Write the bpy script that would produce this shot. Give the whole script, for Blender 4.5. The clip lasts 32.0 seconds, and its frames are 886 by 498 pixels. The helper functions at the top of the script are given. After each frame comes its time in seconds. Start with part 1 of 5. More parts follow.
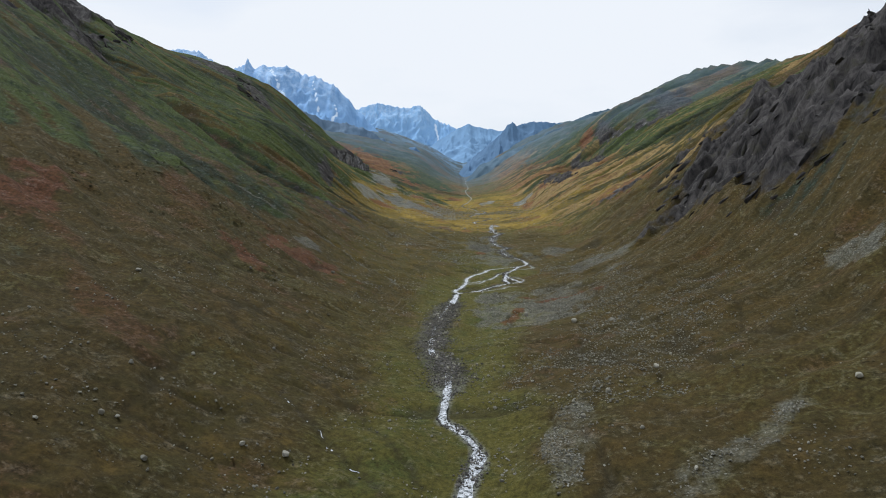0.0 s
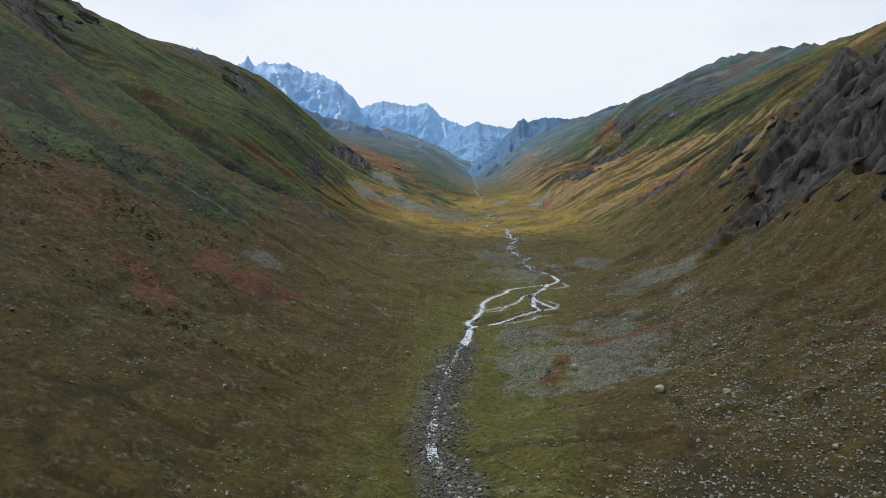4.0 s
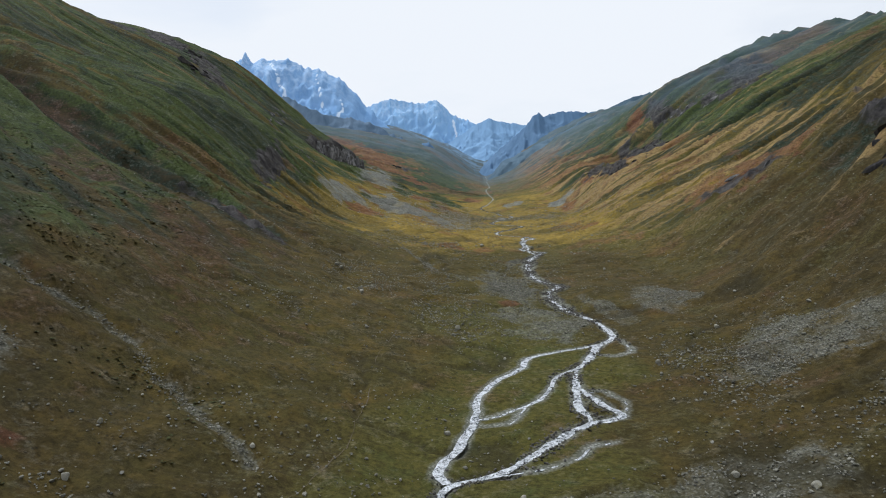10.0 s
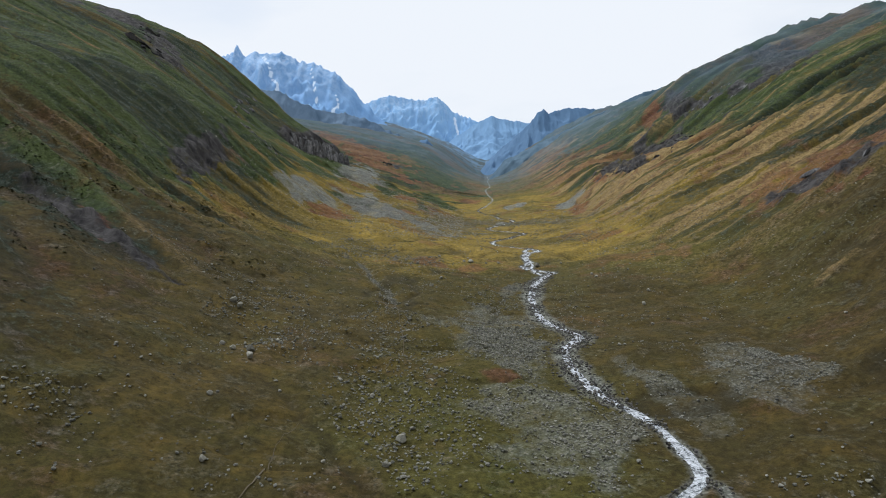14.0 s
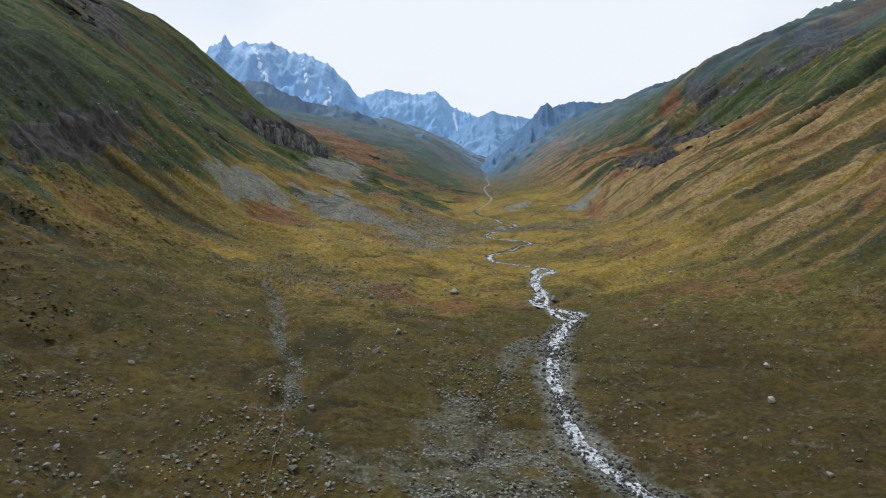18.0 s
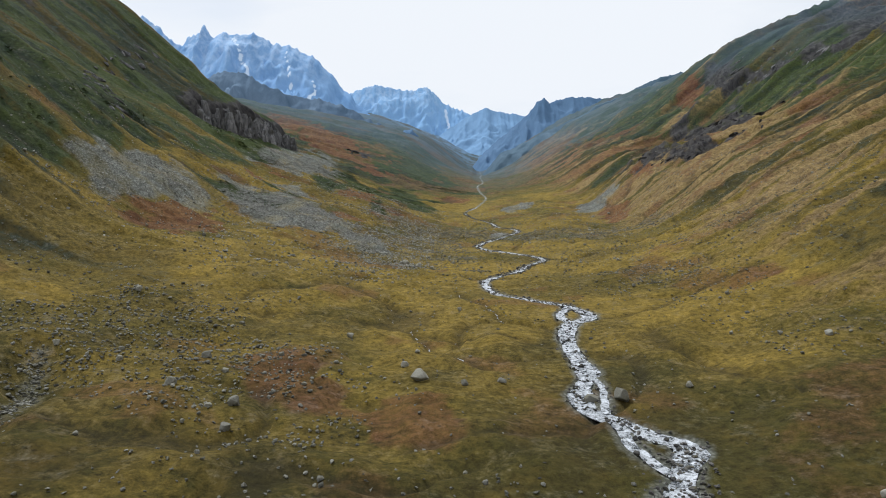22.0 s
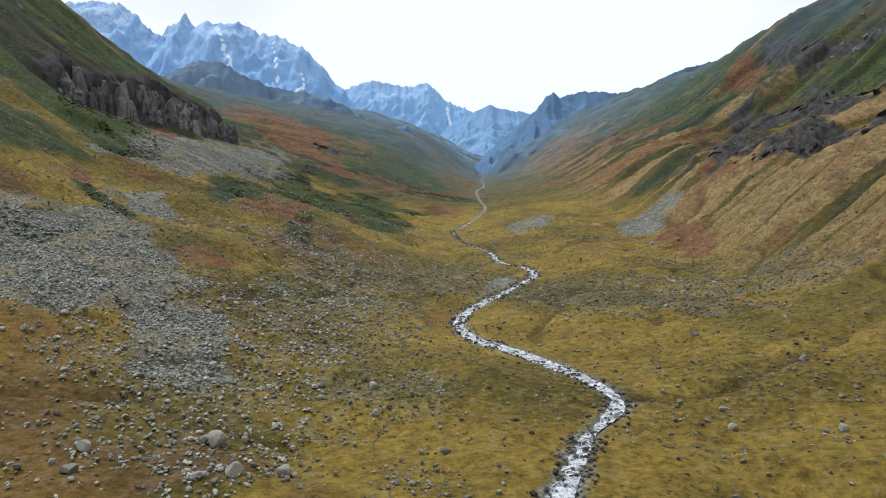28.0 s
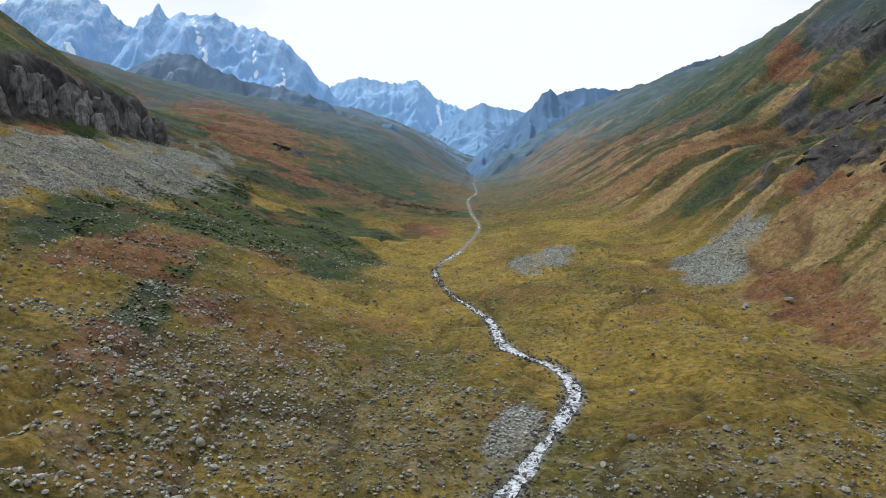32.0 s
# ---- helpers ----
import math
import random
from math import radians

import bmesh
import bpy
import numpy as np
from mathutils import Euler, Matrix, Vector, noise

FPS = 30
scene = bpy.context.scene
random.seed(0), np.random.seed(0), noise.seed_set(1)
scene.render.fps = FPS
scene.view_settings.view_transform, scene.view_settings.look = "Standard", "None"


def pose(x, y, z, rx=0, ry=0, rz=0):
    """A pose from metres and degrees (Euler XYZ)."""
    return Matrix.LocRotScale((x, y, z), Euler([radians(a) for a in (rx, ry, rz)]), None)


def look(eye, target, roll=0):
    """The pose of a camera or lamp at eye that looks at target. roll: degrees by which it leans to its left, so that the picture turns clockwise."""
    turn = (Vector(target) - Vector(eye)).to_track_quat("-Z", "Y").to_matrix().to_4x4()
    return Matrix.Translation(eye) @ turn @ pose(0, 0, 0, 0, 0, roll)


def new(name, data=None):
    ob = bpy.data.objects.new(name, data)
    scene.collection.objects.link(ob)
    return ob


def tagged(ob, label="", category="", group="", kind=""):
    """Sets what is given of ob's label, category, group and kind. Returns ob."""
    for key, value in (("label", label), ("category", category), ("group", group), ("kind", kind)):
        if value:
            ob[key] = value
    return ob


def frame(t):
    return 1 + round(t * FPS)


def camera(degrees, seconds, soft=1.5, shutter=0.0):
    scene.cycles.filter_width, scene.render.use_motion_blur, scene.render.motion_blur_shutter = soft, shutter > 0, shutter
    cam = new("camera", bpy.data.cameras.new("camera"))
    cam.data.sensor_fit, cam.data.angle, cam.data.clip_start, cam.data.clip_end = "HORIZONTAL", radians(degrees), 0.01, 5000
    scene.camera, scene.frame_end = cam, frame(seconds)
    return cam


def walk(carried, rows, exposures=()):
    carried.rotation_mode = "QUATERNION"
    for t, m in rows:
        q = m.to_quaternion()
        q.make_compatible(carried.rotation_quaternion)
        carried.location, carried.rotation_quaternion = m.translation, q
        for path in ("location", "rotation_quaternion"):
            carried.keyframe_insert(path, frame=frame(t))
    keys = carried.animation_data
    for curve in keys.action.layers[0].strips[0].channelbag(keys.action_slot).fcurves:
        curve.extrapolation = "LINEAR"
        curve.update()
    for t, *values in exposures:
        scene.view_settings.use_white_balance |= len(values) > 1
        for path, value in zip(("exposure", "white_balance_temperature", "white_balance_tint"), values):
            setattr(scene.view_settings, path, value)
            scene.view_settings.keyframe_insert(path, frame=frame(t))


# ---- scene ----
cam = camera(66.8, 32.0, soft=1.0)
METRES, EYE, TILT, LEAN, TURN = 600.0, 40.0, -5.0, 0.0, 0.0
ROWS = [
    (0.0, 0.0, 0.0, 0.0, 0.0, 0.0, -0.0),
    (0.5, 0.0003, 0.0149, 0.001, 0.11, -0.01, 0.11),
    (1.0, 0.0008, 0.03, 0.0022, 0.24, -0.03, 0.17),
    (1.5, 0.0014, 0.0446, 0.0035, 0.39, -0.05, 0.17),
    (2.0, 0.0015, 0.0597, 0.0046, 0.5, -0.04, 0.14),
    (2.5, 0.0013, 0.075, 0.0056, 0.57, -0.01, 0.14),
    (3.0, 0.001, 0.0902, 0.0065, 0.63, 0.02, 0.16),
    (3.5, 0.0004, 0.1047, 0.0073, 0.66, 0.04, 0.23),
    (5.5, 0.0019, 0.1655, 0.011, 1.14, 0.05, 0.99),
    (6.0, 0.0031, 0.18, 0.0119, 1.32, 0.05, 1.07),
    (6.5, 0.0045, 0.1952, 0.0128, 1.51, 0.07, 1.18),
    (7.0, 0.0062, 0.2105, 0.0137, 1.69, 0.09, 1.27),
    (7.5, 0.0082, 0.226, 0.0145, 1.85, 0.13, 1.27),
    (8.0, 0.0102, 0.2412, 0.0154, 1.98, 0.16, 1.31),
    (8.5, 0.0121, 0.2564, 0.0163, 2.09, 0.2, 1.32),
    (9.0, 0.0136, 0.2716, 0.0174, 2.13, 0.23, 1.28),
    (9.5, 0.0147, 0.2867, 0.0187, 2.13, 0.26, 1.24),
    (10.0, 0.0154, 0.3015, 0.0202, 2.07, 0.25, 1.16),
    (10.5, 0.0161, 0.316, 0.0219, 2.02, 0.22, 1.09),
    (11.0, 0.0172, 0.3317, 0.0233, 1.99, 0.22, 1.02),
    (11.5, 0.0185, 0.3476, 0.0245, 2.0, 0.25, 0.98),
    (12.0, 0.02, 0.3633, 0.0256, 2.03, 0.28, 1.01),
    (12.5, 0.0215, 0.3784, 0.0266, 2.07, 0.3, 1.0),
    (13.0, 0.0232, 0.394, 0.0276, 2.15, 0.32, 0.95),
    (13.5, 0.025, 0.4101, 0.0286, 2.26, 0.32, 0.87),
    (14.0, 0.0264, 0.4261, 0.0297, 2.35, 0.3, 0.81),
    (14.5, 0.0273, 0.4421, 0.0309, 2.38, 0.28, 0.77),
    (16.5, 0.0293, 0.5048, 0.0374, 2.22, 0.17, 0.56),
    (17.0, 0.0302, 0.5198, 0.0383, 2.26, 0.2, 0.55),
    (17.5, 0.0315, 0.5366, 0.0394, 2.33, 0.15, 0.53),
    (18.0, 0.0328, 0.554, 0.0401, 2.38, 0.15, 0.52),
    (18.5, 0.0338, 0.5703, 0.0408, 2.41, 0.18, 0.49),
    (19.0, 0.0346, 0.5859, 0.0418, 2.43, 0.2, 0.4),
    (19.5, 0.0348, 0.6007, 0.0429, 2.37, 0.17, 0.26),
    (20.0, 0.0345, 0.6168, 0.0441, 2.19, 0.13, 0.21),
    (20.5, 0.034, 0.633, 0.0451, 2.01, 0.13, 0.21),
    (21.0, 0.0338, 0.6491, 0.0461, 1.83, 0.17, 0.23),
    (21.5, 0.0341, 0.6646, 0.047, 1.74, 0.22, 0.28),
    (22.0, 0.035, 0.6803, 0.0481, 1.75, 0.23, 0.33),
    (22.5, 0.0361, 0.6962, 0.0496, 1.75, 0.2, 0.32),
    (23.0, 0.0373, 0.712, 0.051, 1.77, 0.16, 0.34),
    (23.5, 0.0386, 0.728, 0.0525, 1.79, 0.15, 0.32),
    (24.0, 0.0401, 0.7436, 0.054, 1.89, 0.15, 0.29),
    (24.5, 0.0414, 0.7599, 0.0553, 1.98, 0.23, 0.27),
    (25.0, 0.0426, 0.7764, 0.0571, 2.04, 0.26, 0.26),
    (25.5, 0.0434, 0.7926, 0.0591, 2.07, 0.28, 0.25),
    (27.5, 0.0453, 0.8559, 0.0672, 2.16, 0.33, 0.19),
    (28.0, 0.0457, 0.871, 0.0696, 2.12, 0.37, -0.01),
    (28.5, 0.046, 0.8856, 0.0723, 2.04, 0.36, -0.11),
    (29.0, 0.0462, 0.9016, 0.075, 1.9, 0.35, -0.12),
    (29.5, 0.0465, 0.9177, 0.0777, 1.78, 0.38, -0.15),
    (30.0, 0.0468, 0.9336, 0.0803, 1.69, 0.4, -0.15),
    (30.5, 0.047, 0.9489, 0.0826, 1.6, 0.45, -0.1),
    (31.0, 0.0471, 0.9637, 0.0852, 1.5, 0.45, -0.06),
    (31.5, 0.0473, 0.9788, 0.088, 1.44, 0.38, -0.06),
    (32.0, 0.0477, 0.9932, 0.0905, 1.42, 0.32, -0.04),
]
EXPOSURES = [(0, -0.06, 6020, 9), (14, -0.05, 6020, 9), (20, -0.05, 6040, 9), (23, -0.02, 6100, 9), (25, 0.07, 6120, 9), (32, 0.11, 6070, 9)]
walk(cam, [(t, pose(0, 0, EYE, TILT, LEAN, TURN) @ pose(METRES * x, METRES * y, METRES * z, 90 + pitch, roll, yaw)) for t, x, y, z, yaw, pitch, roll in ROWS],
     exposures=EXPOSURES)

# ---------------------------------------------------------------- sky and sun
SUN_ELEVATION, SUN_AZIMUTH = 54.0, -46.0        # degrees; azimuth from straight up the valley, minus = left
world = bpy.data.worlds.new("overcast_sky")
scene.world = world
world.use_nodes = True
wt = world.node_tree
wt.nodes.clear()
w_out = wt.nodes.new("ShaderNodeOutputWorld")
w_sky = wt.nodes.new("ShaderNodeTexSky")
w_sky.sky_type, w_sky.sun_disc = "NISHITA", False
w_sky.sun_elevation, w_sky.sun_rotation = radians(SUN_ELEVATION), radians(SUN_AZIMUTH)
w_blue = wt.nodes.new("ShaderNodeBackground")
w_blue.inputs["Strength"].default_value = 0.11
w_cloud = wt.nodes.new("ShaderNodeBackground")
w_cloud.inputs["Color"].default_value = (0.985, 0.985, 0.99, 1)
w_cloud.inputs["Strength"].default_value = 0.95
w_mix = wt.nodes.new("ShaderNodeMixShader")
w_co = wt.nodes.new("ShaderNodeTexCoord")
w_map = wt.nodes.new("ShaderNodeMapping")
w_map.inputs["Scale"].default_value = (1.0, 1.0, 3.0)
w_noise = wt.nodes.new("ShaderNodeTexNoise")
w_noise.inputs["Scale"].default_value = 2.2
w_noise.inputs["Detail"].default_value = 5
w_ramp = wt.nodes.new("ShaderNodeMapRange")
w_ramp.inputs["From Min"].default_value, w_ramp.inputs["From Max"].default_value = 0.28, 0.5
w_ramp.inputs["To Min"].default_value, w_ramp.inputs["To Max"].default_value = 0.72, 1.0
wt.links.new(w_co.outputs["Generated"], w_map.inputs["Vector"])
wt.links.new(w_map.outputs["Vector"], w_noise.inputs["Vector"])
wt.links.new(w_noise.outputs["Fac"], w_ramp.inputs["Value"])
wt.links.new(w_sky.outputs["Color"], w_blue.inputs["Color"])
wt.links.new(w_ramp.outputs["Result"], w_mix.inputs["Fac"])
wt.links.new(w_blue.outputs["Background"], w_mix.inputs[1])
wt.links.new(w_cloud.outputs["Background"], w_mix.inputs[2])
wt.links.new(w_mix.outputs["Shader"], w_out.inputs["Surface"])

sun = new("sun", bpy.data.lights.new("sun", "SUN"))
sun.data.energy, sun.data.angle, sun.data.color = 2.7, radians(7), (1.0, 0.98, 0.945)
az, el = radians(SUN_AZIMUTH), radians(SUN_ELEVATION)
sun.matrix_world = look((math.sin(az) * math.cos(el) * 900, math.cos(az) * math.cos(el) * 900, math.sin(el) * 900), (0, 0, 0))


# ---------------------------------------------------------------- number helpers
def lattice(ix, iy, seed):
    h = (ix.astype(np.int64) * 374761393 + iy.astype(np.int64) * 668265263 + seed * 974634777) & 0xFFFFFFFF
    h = ((h ^ (h >> 13)) * 1274126177) & 0xFFFFFFFF
    return ((h ^ (h >> 16)) & 0xFFFF) / 65535.0


def vnoise(x, y, seed=0):
    """Smooth noise from 0 to 1 with cells of one unit."""
    x, y = np.asarray(x, float), np.asarray(y, float)
    ix, iy = np.floor(x), np.floor(y)
    fx, fy = x - ix, y - iy
    fx, fy = fx * fx * fx * (fx * (fx * 6 - 15) + 10), fy * fy * fy * (fy * (fy * 6 - 15) + 10)
    a, b = lattice(ix, iy, seed), lattice(ix + 1, iy, seed)
    c, d = lattice(ix, iy + 1, seed), lattice(ix + 1, iy + 1, seed)
    return (a * (1 - fx) + b * fx) * (1 - fy) + (c * (1 - fx) + d * fx) * fy


def fbm(x, y, octaves=4, seed=0):
    total, amp, norm = 0.0, 1.0, 0.0
    for k in range(octaves):
        f = 2.03 ** k
        total = total + amp * vnoise(x * f + 17.3 * k, y * f - 9.1 * k, seed + k)
        norm += amp
        amp *= 0.5
    return total / norm


def ridged(x, y, octaves=4, seed=0):
    total, amp, norm = 0.0, 1.0, 0.0
    for k in range(octaves):
        f = 2.07 ** k
        n = 1 - np.abs(2 * vnoise(x * f + 5.7 * k, y * f + 3.3 * k, seed + k) - 1)
        total = total + amp * n * n
        norm += amp
        amp *= 0.5
    return total / norm


def step(lo, hi, v):
    s = np.clip((v - lo) / (hi - lo), 0, 1)
    return s * s * (3 - 2 * s)


def glide_weights(knots, v):
    """Row of weights for a smooth curve through values at the knots."""
    k = np.asarray(knots, float)
    n = len(k)
    v = np.clip(np.asarray(v, float), k[0], k[-1])
    i = np.clip(np.searchsorted(k, v) - 1, 0, n - 2)
    h = k[i + 1] - k[i]
    s = (v - k[i]) / h
    w = np.zeros((len(v), n))
    r = np.arange(len(v))
    h00, h10, h01, h11 = 2 * s**3 - 3 * s**2 + 1, s**3 - 2 * s**2 + s, -2 * s**3 + 3 * s**2, s**3 - s**2
    w[r, i] += h00
    w[r, i + 1] += h01
    for j, c in ((i, h10), (i + 1, h11)):
        a, b = np.maximum(j - 1, 0), np.minimum(j + 1, n - 1)
        np.add.at(w, (r, b), c * h / (k[b] - k[a]))
        np.add.at(w, (r, a), -c * h / (k[b] - k[a]))
    return w


def polyline(points, gap):
    """A smooth line through the points, resampled about every gap metres."""
    p = np.array(points, float)
    s = np.concatenate([[0], np.cumsum(np.hypot(*np.diff(p, axis=0).T))])
    q = np.linspace(0, s[-1], max(3, int(s[-1] / gap)))
    return glide_weights(s, q) @ p


def distance_to(line, x, y, reach=40.0):
    """Distance of many points from a dense line, and the index of the nearest point on it."""
    best, idx = np.full(x.shape, reach), np.zeros(x.shape, int)
    for lo in range(0, len(line), 24):
        seg = line[lo:lo + 24]
        near = np.nonzero((x > seg[:, 0].min() - reach) & (x < seg[:, 0].max() + reach) & (y > seg[:, 1].min() - reach) & (y < seg[:, 1].max() + reach))[0]
        if len(near) == 0:
            continue
        d = np.hypot(x[near][:, None] - seg[None, :, 0], y[near][:, None] - seg[None, :, 1])
        k = d.argmin(1)
        d = d[np.arange(len(near)), k]
        closer = d < best[near]
        best[near[closer]], idx[near[closer]] = d[closer], k[closer] + lo
    return best, idx


def patches(x, y, ellipses, seed, rough=0.55, cell=9.0):
    """Cover from 0 to 1 inside ragged ellipses (x, y, long half axis, short half axis, degrees of the long one)."""
    wob = (fbm(x / cell, y / cell, 4, seed) - 0.5) * 2 * rough
    out = np.zeros(x.shape)
    for ex, ey, a, b, deg in ellipses:
        near = np.nonzero((np.abs(x - ex) < 1.8 * a) & (np.abs(y - ey) < 1.8 * a))[0]
        if len(near) == 0:
            continue
        c, s = math.cos(radians(deg)), math.sin(radians(deg))
        dx, dy = x[near] - ex, y[near] - ey
        r = np.hypot((dx * c + dy * s) / a, (dy * c - dx * s) / b) + wob[near]
        out[near] = np.maximum(out[near], step(1.15, 0.75, r))
    return out


# ---------------------------------------------------------------- plan of the valley
# Cross sections at stations up the valley: heights at set offsets either side of the axis.
STATIONS = (-150, 100, 250, 400, 550, 700, 850, 1000, 1250, 1600, 2000, 2400)
AXIS = (0, 3, 15, 30, 34, 38, 38, 40, 45, 50, 56, 60)
LEFT_OFFSETS = (0, 25, 55, 95, 160, 260, 420)
LEFT = ((-15.6, -11.3, -0.9, 15.5, 46.8, 97.6, 182.4), (-4.6, -0.3, 13.4, 27.6, 59.4, 118.3, 217.7), (-0.8, 0.6, 11.9, 35.2, 70.5, 132.2, 234.8), (7.1, 9.1, 13.8, 32,
        62.9, 130.5, 241.3), (13.6, 14.2, 19.1, 30, 89.7, 129.9, 256.4), (18.1, 18.8, 28.6, 42.2, 75.7, 149.3, 226.9), (29.1, 27.4, 32.2, 46.8, 80.5, 165, 214.5), (37.2,
        41.2, 51.7, 65.4, 83.5, 108.3, 190.2), (52, 58.1, 70.2, 92.5, 112.7, 137.8, 183.8), (69, 79.5, 101.4, 132.4, 154.7, 176.6, 190.7), (118, 124.5, 138.5, 160.2,
        187.9, 221.2, 240.9), (190.4, 193.2, 200.1, 210.8, 223, 236.9, 250.7))
RIGHT_OFFSETS = (0, 25, 50, 85, 140, 230, 400)
RIGHT = ((-15.6, -15.8, -9.8, 4.2, 35.1, 100.1, 241.1), (-4.6, 0.1, 5.4, 18.3, 59.2, 135.1, 262.1), (-0.8, 1, 8.4, 26.5, 86.2, 157.1, 261.1), (7.1, 8, 11.4, 36.1, 81.2,
        143.1, 245.1), (13.6, 15, 24.4, 40.4, 69.2, 129.1, 224.1), (18.1, 21.3, 22.1, 48.5, 75.3, 124, 208), (29.1, 32.4, 37.1, 57.9, 67.7, 126.3, 200.5), (37.2, 40.6,
        51.7, 70.8, 98.8, 163, 224.2), (52, 54.9, 64, 84.2, 114.9, 161.1, 252.2), (69, 78.6, 95.7, 120.2, 156.5, 195.6, 231.7), (118, 123.8, 136.7, 157.2, 185.5, 215.7,
        239.7), (190.4, 192.7, 199, 209.4, 221.6, 235.7, 249.7))

# Stream and side channels, seen from above.
STREAM_LOW = ((-4, -150), (2, -40), (4, 40), (3, 80), (3, 95), (6, 110), (3, 120), (0, 125), (1, 142), (1, 157), (-3, 174), (-3, 190), (-2, 209), (1, 232),
              (4, 248), (5, 256), (6, 263), (12.6, 266.5), (17.5, 271.6), (24.1, 279.7), (28, 283.5), (27, 289), (28.1, 298.6), (29.6, 308), (33.9, 316.8), (37.1, 324.7),
              (41.4, 330.3), (41, 341), (39, 349), (35, 358), (33, 373), (33.6, 382), (37.6, 391), (34.6, 397), (31.6, 407), (31.4, 426), (32.5, 438), (33.6, 446), (36, 455),
              (38.6, 462), (40, 466))
STREAM_HIGH = ((40, 466), (41.4, 469.5), (38.4, 472), (36, 475.5), (33.8, 480.5), (34.6, 485.5), (36.2, 490), (36, 496), (36, 505.5), (37.2, 513), (38.8, 517.9), (41.2, 519.8), (42.4, 522.8), (41.6, 526.2), (39.1, 531.5), (33, 537),
               (28, 542), (26, 550), (25.8, 558), (28, 563), (34, 572), (38, 583), (43, 593), (40, 603), (33, 615), (28, 622), (26, 634), (30, 649), (36, 663), (43, 681), (42, 692),
               (36, 703), (34, 722), (27, 745), (22, 778), (29, 806), (36, 858), (34, 930), (34, 1017), (41, 1099), (42, 1250), (48, 1420), (52, 1750))
# Side channels: half width in metres, then the line.
CHANNELS = ((0.75, ((6, 264), (4.8, 267.5), (7.3, 274.2), (10, 284.5), (10.3, 294.9), (13.2, 301.1), (15, 305.5), (19.5, 311), (21, 317), (26, 320.5), (32, 323), (37.5, 325.5))),
            (0.42, ((10.2, 286), (14.4, 287.4), (18.4, 291.2), (22.2, 295.1), (24, 300), (25.5, 305), (29.7, 309.6))), (0.16, ((9.8, 283), (13.3, 282.6), (15.8, 284), (18.2, 289.6))),
            (0.7, ((27.6, 283), (31, 284), (33.4, 285.8), (31.2, 289), (29.3, 295), (28.3, 299.5))), (0.15, ((29.6, 296.2), (32.6, 297), (35, 291), (33.6, 286))))
CHANNELS_TOO = ((0.2, ((11, 265.4), (18.5, 267.1), (21, 268.4), (24.3, 270.8), (26, 273.4), (30, 275.3))), (0.8, ((38.5, 517.4), (37.3, 520.3), (37.5, 524), (39.6, 530))),
            (0.6, ((38.6, 462.5), (37, 467), (36.4, 471), (36, 475))), (0.5, ((35.6, 477.5), (36.6, 481), (36.8, 486), (36.3, 489.5))),
            (0.2, ((35, 318), (39, 316), (43, 320), (42.5, 328))))

RIVULETS = (((20, 541.5), (22.4, 534.3), (25.1, 528), (26.3, 523.5), (27, 519), (30, 516), (33.2, 514), (36, 511)), ((12.8, 513), (15, 505), (17.7, 499), (24, 492)),
            ((43, 594), (52, 594), (61, 599), (74, 606)), ((43, 521), (52, 523), (61, 531), (76, 535)), ((-14, 352), (-3, 337), (4, 325), (11.6, 312)))
RIVULETS_TOO = (((-44, 312), (-30, 310), (-12.6, 306), (2, 298)), ((-30, 120), (-21, 109), (-12, 97), (-4, 86)), ((-24, 132), (-15, 120), (-3, 97)),
            ((16, 466), (24, 470), (33, 473)), ((58, 430), (48, 434), (36, 438)), ((10, 514), (18, 508), (27, 507), (34, 503)))

# Dry stony gullies in the turf.
GULLIES = (((-92, 292), (-79.7, 287.3), (-71.6, 284.3), (-63.8, 283.1), (-56.2, 280.8), (-50, 282), (-42, 280), (-37, 275.5), (-33, 273.6), (-28.5, 269.7), (-18, 262)),
           ((-27, 482), (-22, 470), (-14.6, 451.5), (-12.4, 441.8), (-9, 432), (-6.4, 427), (-4.1, 420), (-2, 409)))
# A deep ravine that parts two spurs of the green slope, and the foot of it.
ravine_line = polyline(((-330, 600), (-272, 540), (-242, 507), (-197, 456), (-160, 436), (-120, 418), (-92, 408), (-72, 400), (-58, 392)), 2.0)
gully_lines = [polyline(c, 0.8) for c in GULLIES]
gully_lines = [r + 3.0 * np.stack([fbm(r[:, 1] / 6, r[:, 0] / 6, 3, 141) - 0.5, fbm(r[:, 0] / 6, r[:, 1] / 6, 3, 142) - 0.5], 1) for r in gully_lines]
gully_all = np.vstack(gully_lines)

main_line = np.vstack([polyline(STREAM_LOW, 1.2), polyline(STREAM_HIGH, 1.2)[1:]])
side_lines = [polyline(c, 0.7) for half, c in CHANNELS + CHANNELS_TOO]
side_lines = [r + 1.6 * np.sin(np.linspace(0, math.pi, len(r)))[:, None] * np.stack([fbm(r[:, 1] / 5, r[:, 0] / 5, 3, 133) - 0.5, fbm(r[:, 0] / 5, r[:, 1] / 5, 3, 134) - 0.5], 1) for r in side_lines]
side_widths = [0.8 * half * (0.7 + 0.5 * vnoise(np.arange(len(r)) / 6.0, np.zeros(len(r)) + 3 * half, 135)) - 0.3 for (half, c), r in zip(CHANNELS + CHANNELS_TOO, side_lines)]
rivulet_lines = [polyline(c, 0.8) for c in RIVULETS + RIVULETS_TOO]
